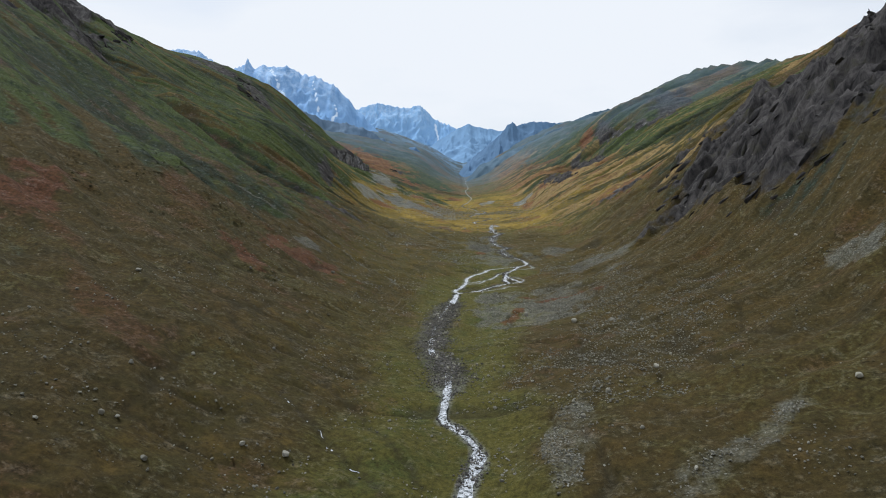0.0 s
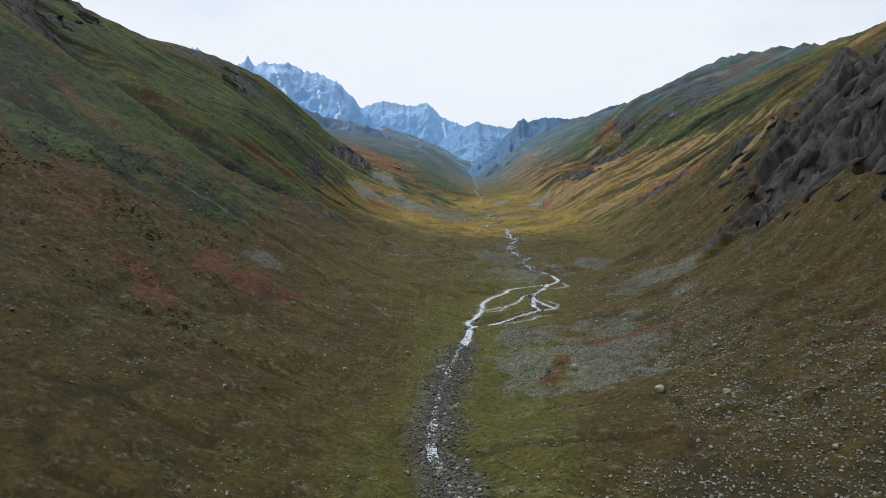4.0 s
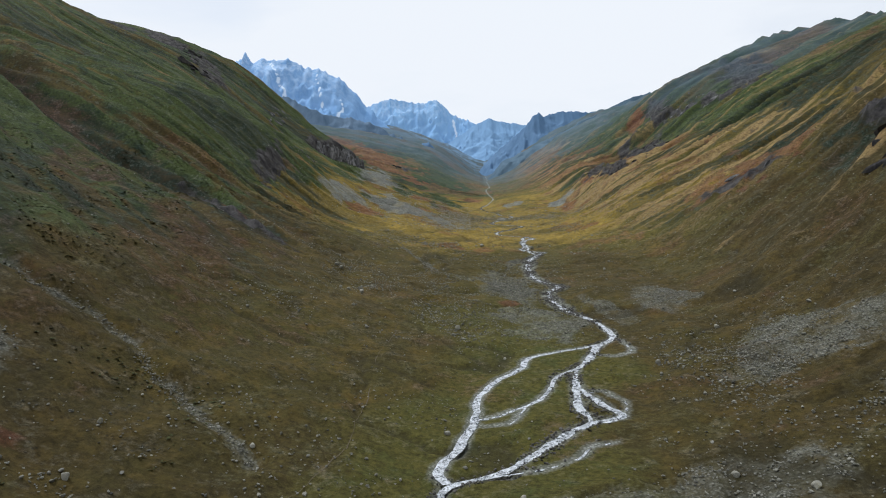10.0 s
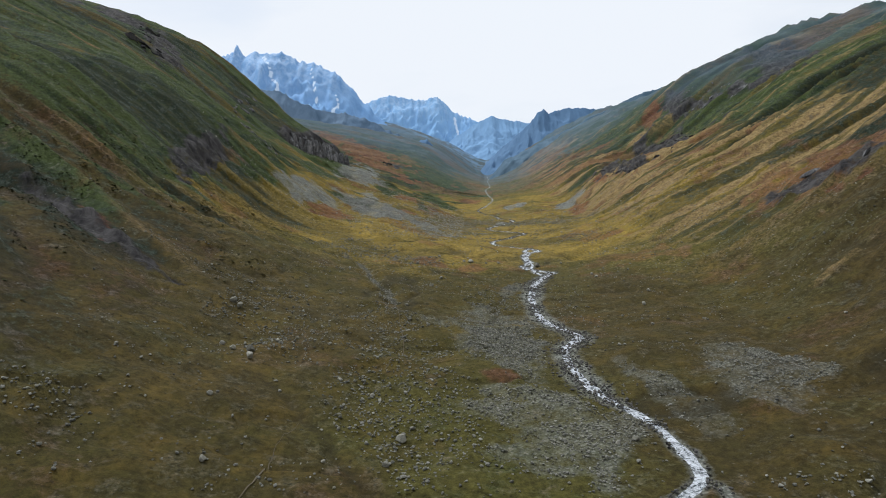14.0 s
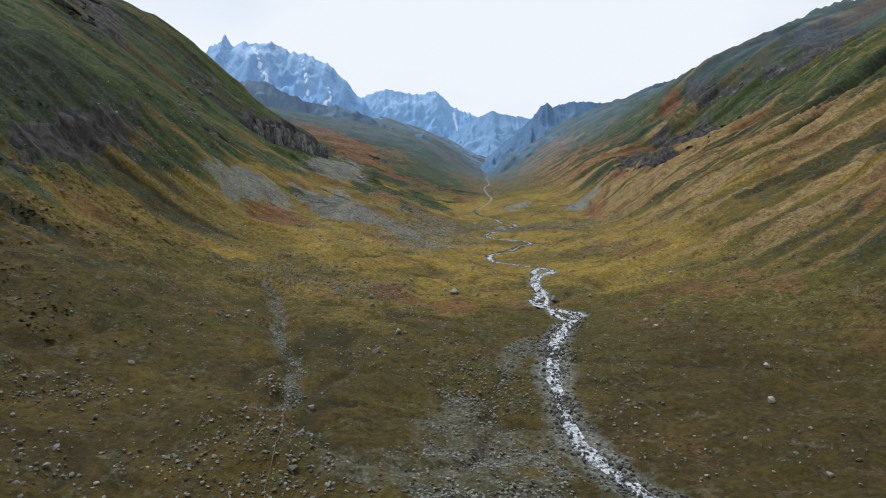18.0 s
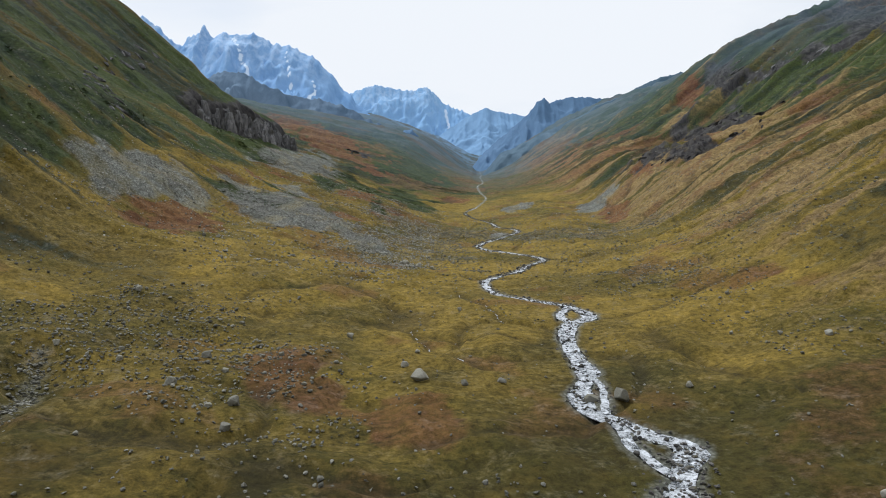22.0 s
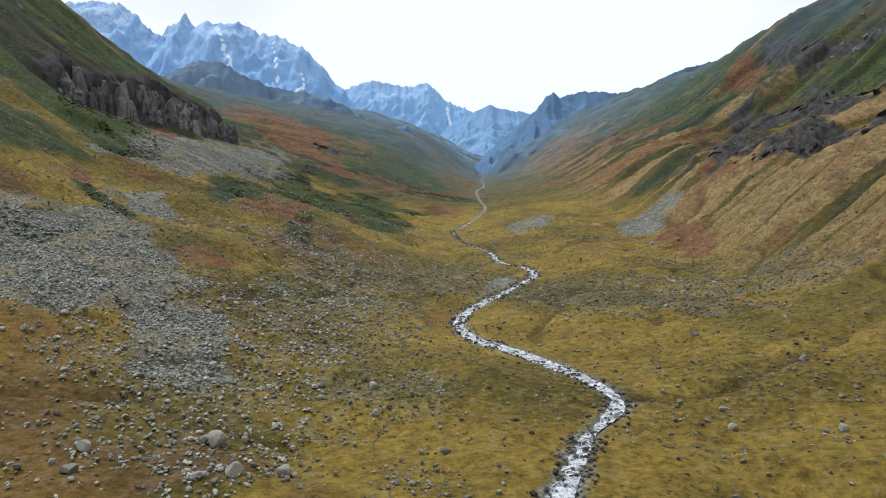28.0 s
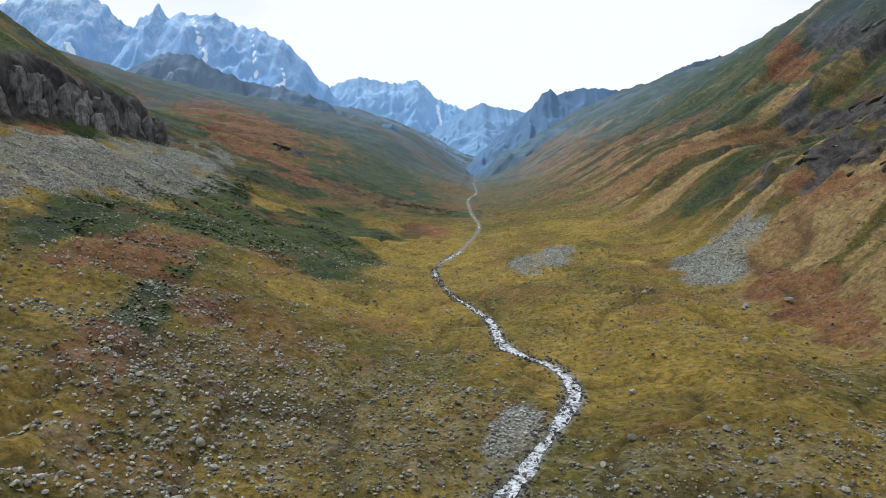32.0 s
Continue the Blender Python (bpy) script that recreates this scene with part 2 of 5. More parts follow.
rivulet_lines = [r + 2.0 * np.stack([fbm(r[:, 1] / 3, r[:, 0] / 3, 3, 131) - 0.5, fbm(r[:, 0] / 3, r[:, 1] / 3, 3, 132) - 0.5], 1) for r in rivulet_lines]
rivulet_all = np.vstack(rivulet_lines)

# Bare rock, loose stones and plant cover: x, y, half length, half width, degrees.
CRAGS = ((158, 305, 115, 56, 82), (262, 330, 90, 40, 90), (-300, 430, 120, 34, 85), (-330, 620, 90, 30, 90))
OUTCROPS = ((120, 462, 22, 8, 110), (131, 740, 50, 11, 110), (190, 850, 70, 14, 100), (300, 900, 120, 25, 80), (-262, 778, 45, 22, 80), (-205, 745, 45, 12, 118), (-255, 500, 45, 14, 120),
            (-120, 930, 26, 10, 100), (-62, 985, 14, 7, 90), (-90, 520, 40, 6, 100), (-70, 400, 30, 4, 150), (225, 960, 60, 14, 80), (250, 880, 50, 10, 120))
SCREE_LOW = ((26, 437, 12.6, 2.2, 77), (24, 385, 8.4, 7.9, 142), (12, 394, 8.2, 2.6, 157), (28, 344, 14.6, 10.5, 116), (46, 354, 15, 2.9, 103),
        (60, 357, 15.7, 6.5, 90), (22, 394, 26.3, 9.2, 93), (-52, 262, 7, 5.5, 83), (42, 260, 22.1, 5.6, 19), (18, 249, 7.1, 6.3, 23), (69, 306, 17.7, 12.6, 44), (68, 269,
        9.5, 4.7, 71), (30, 224, 26.1, 21.7, 62), (99, 159, 10.4, 4.9, 94), (42, 93, 14.1, 3.9, 36), (20, 103, 14.9, 4, 78), (66, 360, 8, 6, 82))
SCREE_HIGH = ((-73, 806, 95.6, 19.2, 97), (-44, 672, 12.9, 6.6, 126), (-32, 636, 26.6, 6.8, 123), (-7, 602, 13.9, 7.8, 114), (-60, 606, 12.1, 5.7, 124), (-37, 626, 23.9,
        16.1, 150), (-68, 594, 27.6, 9, 89), (-33, 620, 26, 17, 148), (-65, 767, 53, 14.4, 94), (89, 755, 15.9, 8.4, 63), (51, 775, 14.6, 7.3, 57), (34, 668, 14.2, 3, 71))
STONY_LOW = ((-33, 329, 7.8, 3.0, 161), (-18, 378, 14.9, 9.6, 127), (-31, 406, 18.5, 3.6, 8), (-30, 383, 7.2, 2.1, 113), (-29, 243, 10.7, 3.7, 156),
        (21, 425, 17, 7, 89), (1, 391, 21.2, 7.5, 107), (7, 354, 24.8, 10.8, 97), (61, 306, 24.4, 12.6, 75), (48, 160, 49.2, 17.2, 58), (58, 224, 47.9, 10.8, 78), (54, 163, 29, 14.4, 47))
STONY_HIGH = ((-17, 493, 26.4, 17.9, 136), (1, 599, 34.9, 17.8, 95), (5, 673, 26.8, 24.9, 56), (62, 650, 24.7, 20.4, 19), (62, 550, 17.1, 8, 108), (54, 642, 18.4, 13.5, 101), (86, 652, 17, 6.2, 81), (4, 607, 42.8, 17.1, 98), (5, 636, 26.1, 17.1, 91),
        (-16, 493, 26.7, 8.1, 124), (-1, 655, 9.5, 7.7, 30))
GREENS = ((-165, 360, 95, 60, 67), (-120, 555, 145, 34, 93), (-27, 1090, 180, 26, 97), (160, 1050, 200, 34, 92), (197, 890, 70, 26, 137), (211, 860, 80, 26, 170), (-52,
        810, 70.8, 10.1, 95), (-40, 715, 19.4, 5.5, 91), (-14, 786, 46.9, 19.8, 85), (-27, 976, 78.2, 34.4, 119), (-17, 703, 26.2, 2.4, 100), (155, 844, 84.5, 26.9, 63),
        (-92, 739, 51.9, 15.2, 126), (-50, 664, 20.1, 3.9, 141), (-16, 611, 4.3, 2.2, 94), (-51, 633, 18.3, 8.3, 32), (-22, 783, 73.7, 23.6, 80))
RUSTS = ((-105, 166, 30, 7, 100), (-82, 955, 50, 14, 140), (-95, 1050, 80, 20, 104), (90, 720, 24, 6, 80), (-13, 672, 12.2, 3.3, 101), (-28, 711, 20.2, 2.7, 99), (-8, 696,
        4.1, 3, 49), (14, 861, 15.1, 8.5, 114), (-136, 1105, 124.2, 36.6, 120), (112, 753, 16.8, 5, 98), (-46, 912, 15.9, 9.9, 102), (-19, 641, 10, 4.3, 107), (-11, 675,
        15.1, 2, 107), (-27, 709, 24.9, 8.4, 86), (114, 752, 12, 3.5, 95), (-95, 801, 21.1, 8.8, 120), (-60, 696, 6.3, 3.6, 76), (-66, 682, 7.9, 3.1, 130))
RUSTS_TOO = ((208, 978, 40, 10, 82), (-56, 235, 11, 6.7, 166), (-59, 205, 9.6, 5, 137), (-51, 238, 13.8, 12.1, 167), (-42, 235, 5.7, 2.3, 122), (43, 242, 13.5, 5.3, 162),
        (24, 220, 10.2, 2, 67), (21, 365, 3.4, 2.3, 152), (128, 474, 29.2, 21.5, 85), (-67, 402, 13.3, 2, 131), (16, 473, 6.5, 3.9, 93), (0, 487, 9.4, 3.7, 132), (-51, 578,
        15.9, 8.9, 78), (1, 483, 7.9, 5.3, 139), (15, 478, 3, 2, 147), (74, 530, 4.9, 3.3, 4))
GOLDS = ((21, 515, 34, 18, 70), (50, 605, 30, 12, 87), (5, 540, 41, 17, 64), (19, 294, 20, 11, 89), (-11, 117, 40, 11, 86), (29, 590, 20, 12, 106), (18, 152, 26, 12, 107),
         (108, 520, 60, 14, 130), (92, 600, 86, 12, 110), (93, 537, 42, 10, 143), (48, 720, 40, 12, 87), (-60, 640, 30, 8, 120), (24, 800, 90, 14, 90))
CLIFF_FROM, CLIFF_TO = (-122, 752), (-103, 902)


def plan_height(x, y):
    """Height of the valley's large form, the offset from its axis and the height over its floor."""
    wy = glide_weights(STATIONS, y)
    off = x - wy @ np.array(AXIS, float)
    left, right = wy @ np.array(LEFT, float), wy @ np.array(RIGHT, float)
    z = np.where(off < 0, (glide_weights(LEFT_OFFSETS, -off) * left).sum(1), (glide_weights(RIGHT_OFFSETS, off) * right).sum(1))
    z = z - 0.3 * np.maximum(-off - 420, 0) - 0.3 * np.maximum(off - 400, 0)
    z = np.maximum(z, -120 + 0 * z)
    z = z + 0.05 * np.maximum(y - 2400, 0) + 0.06 * np.minimum(y + 150, 0)
    return z, off, z - left[:, 0]


stream_level = plan_height(main_line[:, 0], main_line[:, 1])[0]
kernel = np.ones(25) / 25
stream_level = np.convolve(np.pad(stream_level, 12, mode="edge"), kernel, "valid")
stream_level = np.maximum.accumulate(stream_level) - 0.5
along = np.arange(len(main_line))
my = main_line[:, 1]
stream_width = 0.2 - 0.1 * step(530, 560, my) - 0.2 * step(258, 266, my) * step(330, 318, my) + 0.45 * step(462, 472, my) * step(500, 490, my) + 0.45 * step(505, 514, my) * step(530, 522, my)
stream_width = stream_width - 0.35 * step(148, 160, my) * step(244, 232, my) + 0.6 * vnoise(along / 14.0, 0 * along, 5) + 0.4 * vnoise(along / 4.0, 0 * along + 1, 6) + 0.5 * (vnoise(along / 1.8, 0 * along + 2, 7) - 0.5)
# the water shows in short reaches only, farther up and in the bouldery reach below the fork
broken = step(660, 740, my) * step(0.62, 0.5, vnoise(along / 11.0, 0 * along, 8))
stream_width = 0.82 * stream_width * (1 - 0.45 * step(650, 760, my)) * (1 - 0.8 * broken) - 0.3 * broken - 0.33 * step(760, 900, my)
side_levels = []
for line in side_lines:
    d, k = distance_to(main_line, line[:, 0], line[:, 1])
    side_levels.append(np.linspace(stream_level[k[0]], stream_level[k[-1]], len(line)) + 0.04)
all_line = np.vstack([main_line] + side_lines)
all_level = np.concatenate([stream_level] + side_levels)
all_width = np.concatenate([stream_width] + side_widths)


def bank_reach(y):
    """How far bare stones reach from the water's edge."""
    return 1.5 + 4.5 * step(135, 150, y) * step(250, 238, y) + 2.0 * step(345, 362, y) * step(470, 440, y)


def rock_cover(x, y):
    return patches(x, y, CRAGS, 41, 0.75, 22.0)


def outcrop_cover(x, y):
    return patches(x, y, OUTCROPS, 42, 0.8, 11.0)


def cliff_coords(x, y):
    ax, ay = CLIFF_FROM
    bx, by = CLIFF_TO
    length = math.hypot(bx - ax, by - ay)
    ux, uy = (bx - ax) / length, (by - ay) / length
    u = (x - ax) * ux + (y - ay) * uy
    n = -(x - ax) * uy + (y - ay) * ux
    return u, n, length


def slope_run(y, off, x):
    """A coordinate that stays the same all the way down the fall of the slope."""
    lean = np.where(off < 0, 0.75 - 0.75 * step(380, 560, y), 0.32)
    return y - lean * np.abs(off) + 26 * (fbm(x / 80, y / 80, 3, 11) - 0.5)


def rib_value(y, off, x):
    """Ribs (1) and gullies (0) that run down both slopes, slightly up-valley towards the crest."""
    run = slope_run(y, off, x)
    return 0.68 * ridged(run / 46, off / 260, 3, 21) + 0.32 * ridged(run / 13, off / 130, 3, 22)


def rill_net(x, y, off):
    """Narrow rills that water has cut into the valley floor."""
    wx, wy = x + 9 * fbm(x / 13, y / 13, 3, 38), y + 9 * fbm(x / 13, y / 13, 3, 39)
    return step(0.90, 0.98, 1 - np.abs(2 * vnoise(wx / 17, wy / 17, 37) - 1)) * step(95, 60, np.abs(off)) * step(0.36, 0.48, fbm(x / 50, y / 50, 2, 40))


def ground_height(x, y, rock=None):
    x, y = np.asarray(x, float), np.asarray(y, float)
    z, off, rise = plan_height(x, y)
    rock = rock_cover(x, y) if rock is None else rock
    side = np.where(off < 0, step(28, 110, -off), step(16, 95, off))
    # ribs and gullies that run down the slopes
    rib = rib_value(y, off, x)
    z = z + side * (rib - 0.50) * np.where(off < 0, 4.0 + 8.0 * step(50, 170, -off), 7.0 + 14.0 * step(50, 170, off))
    run = slope_run(y, off, x)
    z = z + side * (ridged(run / 17, off / 150, 3, 23) - 0.5) * np.where(off < 0, 2.6, 3.2 + 1.8 * step(520, 640, y)) + side * (ridged(run / 6.5, off / 60, 2, 24) - 0.5) * 0.9
    # the ravine, deeper and wider towards its head
    d, k = distance_to(ravine_line, x, y, 60.0)
    head = step(0.0, 0.55, 1 - k / len(ravine_line))
    z = z - (2.0 + 9.0 * head) * step(6 + 24 * head, 1.0, d + 5 * (fbm(x / 12, y / 12, 3, 144) - 0.5))
    # hummocks and tussocks
    z = z + (fbm(x / 34, y / 34, 4, 31) - 0.5) * 4.0 + (fbm(x / 9, y / 9, 3, 32) - 0.5) * (1.9 + 0.7 * side) + (ridged(x / 4.5, y / 4.5, 2, 34) - 0.4) * 0.6
    # crags
    wx, wy = x + 8 * fbm(x / 15, y / 15, 2, 51), y + 8 * fbm(x / 15, y / 15, 2, 52)
    z = z + rock * ((ridged(wx / 42, wy / 17, 5, 53) - 0.5) * 20 + (ridged(wx / 10, wy / 6, 3, 54) - 0.5) * 5)
    z = z + outcrop_cover(x, y) * ((ridged(wx / 16, wy / 9, 4, 55) - 0.4) * 5)
    # narrow treads along the contours
    tread = z / 1.7 + 1.2 * fbm(x / 22, y / 22, 3, 35)
    z = z + 0.28 * (np.abs((tread % 1.0) - 0.5) * 2) * step(8, 30, np.abs(off)) * step(0.35, 0.6, fbm(x / 30, y / 30, 3, 36))
    # the columned cliff on the left spur
    u, n, length = cliff_coords(x, y)
    n = n + 14 * (ridged(u / 19, n / 80, 3, 61) - 0.5) + 5 * (ridged(u / 6, n / 40, 2, 63) - 0.5) + 5 * (fbm(x / 9, y / 9, 3, 62) - 0.5)
    win = step(-10, 30, u) * step(length + 4, length - 14, u)
    z = z + win * (12 * step(-4, 4, n) * np.exp(-np.maximum(n, 0) / 80) - 3 * np.exp(-((n + 9) / 9) ** 2))
    # stream bed and banks
    d, k = distance_to(all_line, x, y, 22.0)
    w = all_width[k]
    lev = all_level[k]
    near = d < 21.9
    bank = lev + 0.10 + 0.8 * step(2.5, 14, d) + (fbm(x / 3, y / 3, 3, 33) - 0.5) * 0.35
    z = np.where(near, z + (bank - z) * step(13, 3.5, d), z)
    z = np.where(near, z + (lev - 0.5 - z) * step(w + 0.7, w - 0.1, d), z)
    d, k = distance_to(rivulet_all, x, y, 4.0)
    g, k = distance_to(gully_all, x, y, 6.0)
    return z - 0.38 * step(1.3, 0.3, d) - 0.6 * rill_net(x, y, off) - 1.1 * step(3.2, 0.6, g)


# ---------------------------------------------------------------- materials
def shader(name):
    m = bpy.data.materials.new(name)
    m.use_nodes = True
    nt = m.node_tree
    nt.nodes.clear()
    out = nt.nodes.new("ShaderNodeOutputMaterial")
    bsdf = nt.nodes.new("ShaderNodeBsdfPrincipled")
    nt.links.new(bsdf.outputs[0], out.inputs["Surface"])
    return m, nt, bsdf


def tex(nt, scale, detail=4, rough=0.55, kind="noise", stretch=None, warp=0.0):
    co = nt.nodes.new("ShaderNodeNewGeometry")
    source = co.outputs["Position"]
    if stretch:
        mp = nt.nodes.new("ShaderNodeMapping")
        mp.inputs["Scale"].default_value = stretch
        nt.links.new(source, mp.inputs["Vector"])
        source = mp.outputs["Vector"]
    if kind == "noise":
        n = nt.nodes.new("ShaderNodeTexNoise")
        n.inputs["Detail"].default_value, n.inputs["Roughness"].default_value, n.inputs["Distortion"].default_value = detail, rough, warp
    else:
        n = nt.nodes.new("ShaderNodeTexVoronoi")
    n.inputs["Scale"].default_value = scale
    nt.links.new(source, n.inputs["Vector"])
    return n.outputs["Fac"] if kind == "noise" else n.outputs["Distance"]


def remap(nt, value, lo, hi, to_lo=0.0, to_hi=1.0):
    n = nt.nodes.new("ShaderNodeMapRange")
    n.inputs["From Min"].default_value, n.inputs["From Max"].default_value = lo, hi
    n.inputs["To Min"].default_value, n.inputs["To Max"].default_value = to_lo, to_hi
    nt.links.new(value, n.inputs["Value"])
    return n.outputs["Result"]


def maths(nt, op, a, b):
    n = nt.nodes.new("ShaderNodeMath")
    n.operation = op
    for i, v in enumerate((a, b)):
        if isinstance(v, (int, float)):
            n.inputs[i].default_value = v
        else:
            nt.links.new(v, n.inputs[i])
    return n.outputs[0]


def blend(nt, fac, a, b, mode="MIX"):
    n = nt.nodes.new("ShaderNodeMix")
    n.data_type, n.blend_type = "RGBA", mode
    for sock, v in ((n.inputs[0], fac), (n.inputs[6], a), (n.inputs[7], b)):
        if isinstance(v, tuple):
            sock.default_value = (*v, 1)
        elif isinstance(v, (int, float)):
            sock.default_value = v
        else:
            nt.links.new(v, sock)
    return n.outputs[2]


def bump(nt, bsdf, height, strength, distance):
    n = nt.nodes.new("ShaderNodeBump")
    n.inputs["Strength"].default_value, n.inputs["Distance"].default_value = strength, distance
    nt.links.new(height, n.inputs["Height"])
    nt.links.new(n.outputs["Normal"], bsdf.inputs["Normal"])


def channels(nt, name):
    a = nt.nodes.new("ShaderNodeAttribute")
    a.attribute_name = name
    sep = nt.nodes.new("ShaderNodeSeparateColor")
    nt.links.new(a.outputs["Color"], sep.inputs["Color"])
    return [*sep.outputs, a.outputs["Alpha"]]


def ground_material():
    m, nt, bsdf = shader("autumn_turf")
    scree, green, rust, ribs = channels(nt, "cover")
    rock, gold, hazed, shaded_heath = channels(nt, "cover_two")
    meadow, gully, tan, wet = channels(nt, "cover_three")
    broad, mid = tex(nt, 0.022, 5, 0.6, warp=0.3), tex(nt, 0.13, 7, 0.68, warp=0.2)
    fine, grit = tex(nt, 1.0, 8, 0.78), tex(nt, 3.4, 5, 0.75)
    blotch = tex(nt, 0.3, 7, 0.72, warp=0.15)
    tussock = tex(nt, 1.25, kind="voronoi")
    ragged = maths(nt, "ADD", maths(nt, "MULTIPLY", blotch, 1.3), maths(nt, "MULTIPLY", fine, 0.9))

    def edged(mask, soft=0.2):
        """The mask with a ragged, fairly sharp border."""
        v = maths(nt, "ADD", mask, maths(nt, "SUBTRACT", ragged, 1.1))
        return remap(nt, v, 0.5 - soft, 0.5 + soft)

    col = blend(nt, remap(nt, broad, 0.38, 0.62), BROWN, OLIVE)
    col = blend(nt, remap(nt, mid, 0.48, 0.66, 0.0, 0.75), col, OCHRE)
    col = blend(nt, remap(nt, blotch, 0.54, 0.66, 0.0, 0.5), col, MOSS)
    # Brown heath, with cloud shadow over the lower valley painted into its colour.
    col = blend(nt, edged(shaded_heath, 0.35), col, blend(nt, remap(nt, mid, 0.42, 0.68), SHADED_UMBER, SHADED_RUSSET))
    col = blend(nt, edged(meadow, 0.35), col, blend(nt, remap(nt, mid, 0.48, 0.75), MEADOW, MOSS))
    # Golden grass, its colour brightened where the valley lies in sun.
    col = blend(nt, edged(gold, 0.35), col, blend(nt, remap(nt, mid, 0.36, 0.62), SUNLIT_GOLD, OCHRE))
    col = blend(nt, edged(tan, 0.3), col, blend(nt, remap(nt, blotch, 0.4, 0.6), STRAW, TAN))
    col = blend(nt, edged(green, 0.25), col, blend(nt, remap(nt, maths(nt, "ADD", mid, maths(nt, "MULTIPLY", ribs, 0.3)), 0.48, 0.72), SHRUB, MOSS))
    # Gully darks: shrubs, plus shade of the hollows painted into the colour.
    col = blend(nt, edged(gully, 0.25), col, blend(nt, remap(nt, blotch, 0.4, 0.6), DARK_HEATH, SHRUB))
    col = blend(nt, maths(nt, "MULTIPLY", edged(rust, 0.35), 0.85), col, blend(nt, maths(nt, "MULTIPLY", remap(nt, maths(nt, "ADD", mid, maths(nt, "MULTIPLY", blotch, 0.3)), 0.52, 0.78), remap(nt, shaded_heath, 0.3, 0.8, 1.0, 0.0)), RUST, ORANGE))
    col = blend(nt, remap(nt, fine, 0.32, 0.68), blend(nt, 1.0, col, (0.38, 0.39, 0.40), "MULTIPLY"), blend(nt, 1.0, col, (1.68, 1.64, 1.5), "MULTIPLY"))
    col = blend(nt, remap(nt, grit, 0.58, 0.70, 0.0, 0.45), col, DARK_HEATH)
    clump = maths(nt, "MULTIPLY", remap(nt, tussock, 0.16, 0.34, 1.0, 0.0), remap(nt, maths(nt, "ADD", blotch, maths(nt, "MULTIPLY", mid, 0.6)), 0.78, 0.9, 0.0, 0.75))
    col = blend(nt, clump, col, blend(nt, 1.0, col, (0.34, 0.37, 0.36), "MULTIPLY"))
    # Cell borders are painted dark as the shaded gaps between stones.
    cells = tex(nt, 2.1, kind="voronoi")
    stone = blend(nt, remap(nt, cells, 0.1, 0.6), STONE_PALE, STONE_GAP)
    col = blend(nt, edged(scree, 0.45), col, stone)
    col = blend(nt, maths(nt, "MULTIPLY", wet, 0.55), col, DARK_HEATH)
    rocktex = tex(nt, 0.25, 8, 0.74, stretch=(1.0, 1.0, 0.35), warp=0.8)
    rockcol = blend(nt, remap(nt, rocktex, 0.40, 0.62), ROCK_DARK, ROCK_PALE)
    rockcol = blend(nt, remap(nt, mid, 0.56, 0.68, 0.0, 0.6), rockcol, LICHEN)
    col = blend(nt, edged(rock, 0.2), col, rockcol)
    # Far ground fades to blue: aerial haze mixed into the base colour.
    far_turf = blend(nt, remap(nt, broad, 0.4, 0.62), HAZE_SLATE, HAZE_TURF)
    col = blend(nt, hazed, col, blend(nt, remap(nt, hazed, 0.78, 1.0), far_turf, HAZE_BLUE))
    nt.links.new(col, bsdf.inputs["Base Color"])
    bsdf.inputs["Roughness"].default_value = 0.95
    bsdf.inputs["Specular IOR Level"].default_value = 0.12
    bump(nt, bsdf, maths(nt, "ADD", maths(nt, "MULTIPLY", fine, 1.4), maths(nt, "MULTIPLY", grit, 0.5)), 0.9, 0.5)
    return m


BROWN, OLIVE, OCHRE, DARK_HEATH = (0.078, 0.060, 0.020), (0.080, 0.073, 0.018), (0.175, 0.126, 0.027), (0.027, 0.024, 0.014)
SUNLIT_GOLD, RUST, SHRUB, MOSS = (0.268, 0.189, 0.040), (0.104, 0.041, 0.025), (0.017, 0.031, 0.020), (0.050, 0.068, 0.021)
ORANGE, STRAW, TAN, MEADOW = (0.190, 0.100, 0.045), (0.262, 0.192, 0.090), (0.165, 0.110, 0.048), (0.082, 0.076, 0.019)
# Heath browns darkened to stand in for cloud shade.
SHADED_UMBER, SHADED_RUSSET = (0.048, 0.0390, 0.0150), (0.070, 0.0490, 0.0170)
STONE_PALE, STONE_GAP = (0.39, 0.398, 0.355), (0.15, 0.158, 0.138)
ROCK_PALE, ROCK_DARK, LICHEN = (0.092, 0.086, 0.084), (0.025, 0.024, 0.025), (0.045, 0.044, 0.026)
# Ground colours with haze already in them, bluer with distance.
HAZE_SLATE, HAZE_TURF, HAZE_BLUE = (0.092, 0.132, 0.172), (0.056, 0.094, 0.112), (0.125, 0.200, 0.285)
TURF = ground_material()


def stone_material(name, pale, dark, per_island=True):
    m, nt, bsdf = shader(name)
    if per_island:
        g = nt.nodes.new("ShaderNodeNewGeometry")
        pick = g.outputs["Random Per Island"]
    else:
        g = nt.nodes.new("ShaderNodeObjectInfo")
        pick = g.outputs["Random"]
    col = blend(nt, pick, dark, pale)
    n1, n2 = tex(nt, 1.6, 5, 0.65), tex(nt, 9.0, 5, 0.7)
    col = blend(nt, remap(nt, n1, 0.52, 0.7, 0.0, 0.6), col, (0.16, 0.145, 0.07))
    col = blend(nt, remap(nt, n2, 0.3, 0.7), blend(nt, 1.0, col, (0.7, 0.7, 0.7), "MULTIPLY"), blend(nt, 1.0, col, (1.2, 1.2, 1.18), "MULTIPLY"))
    nt.links.new(col, bsdf.inputs["Base Color"])
    bsdf.inputs["Roughness"].default_value = 0.9
    bsdf.inputs["Specular IOR Level"].default_value = 0.2
    bump(nt, bsdf, n2, 0.6, 0.08)
    return m


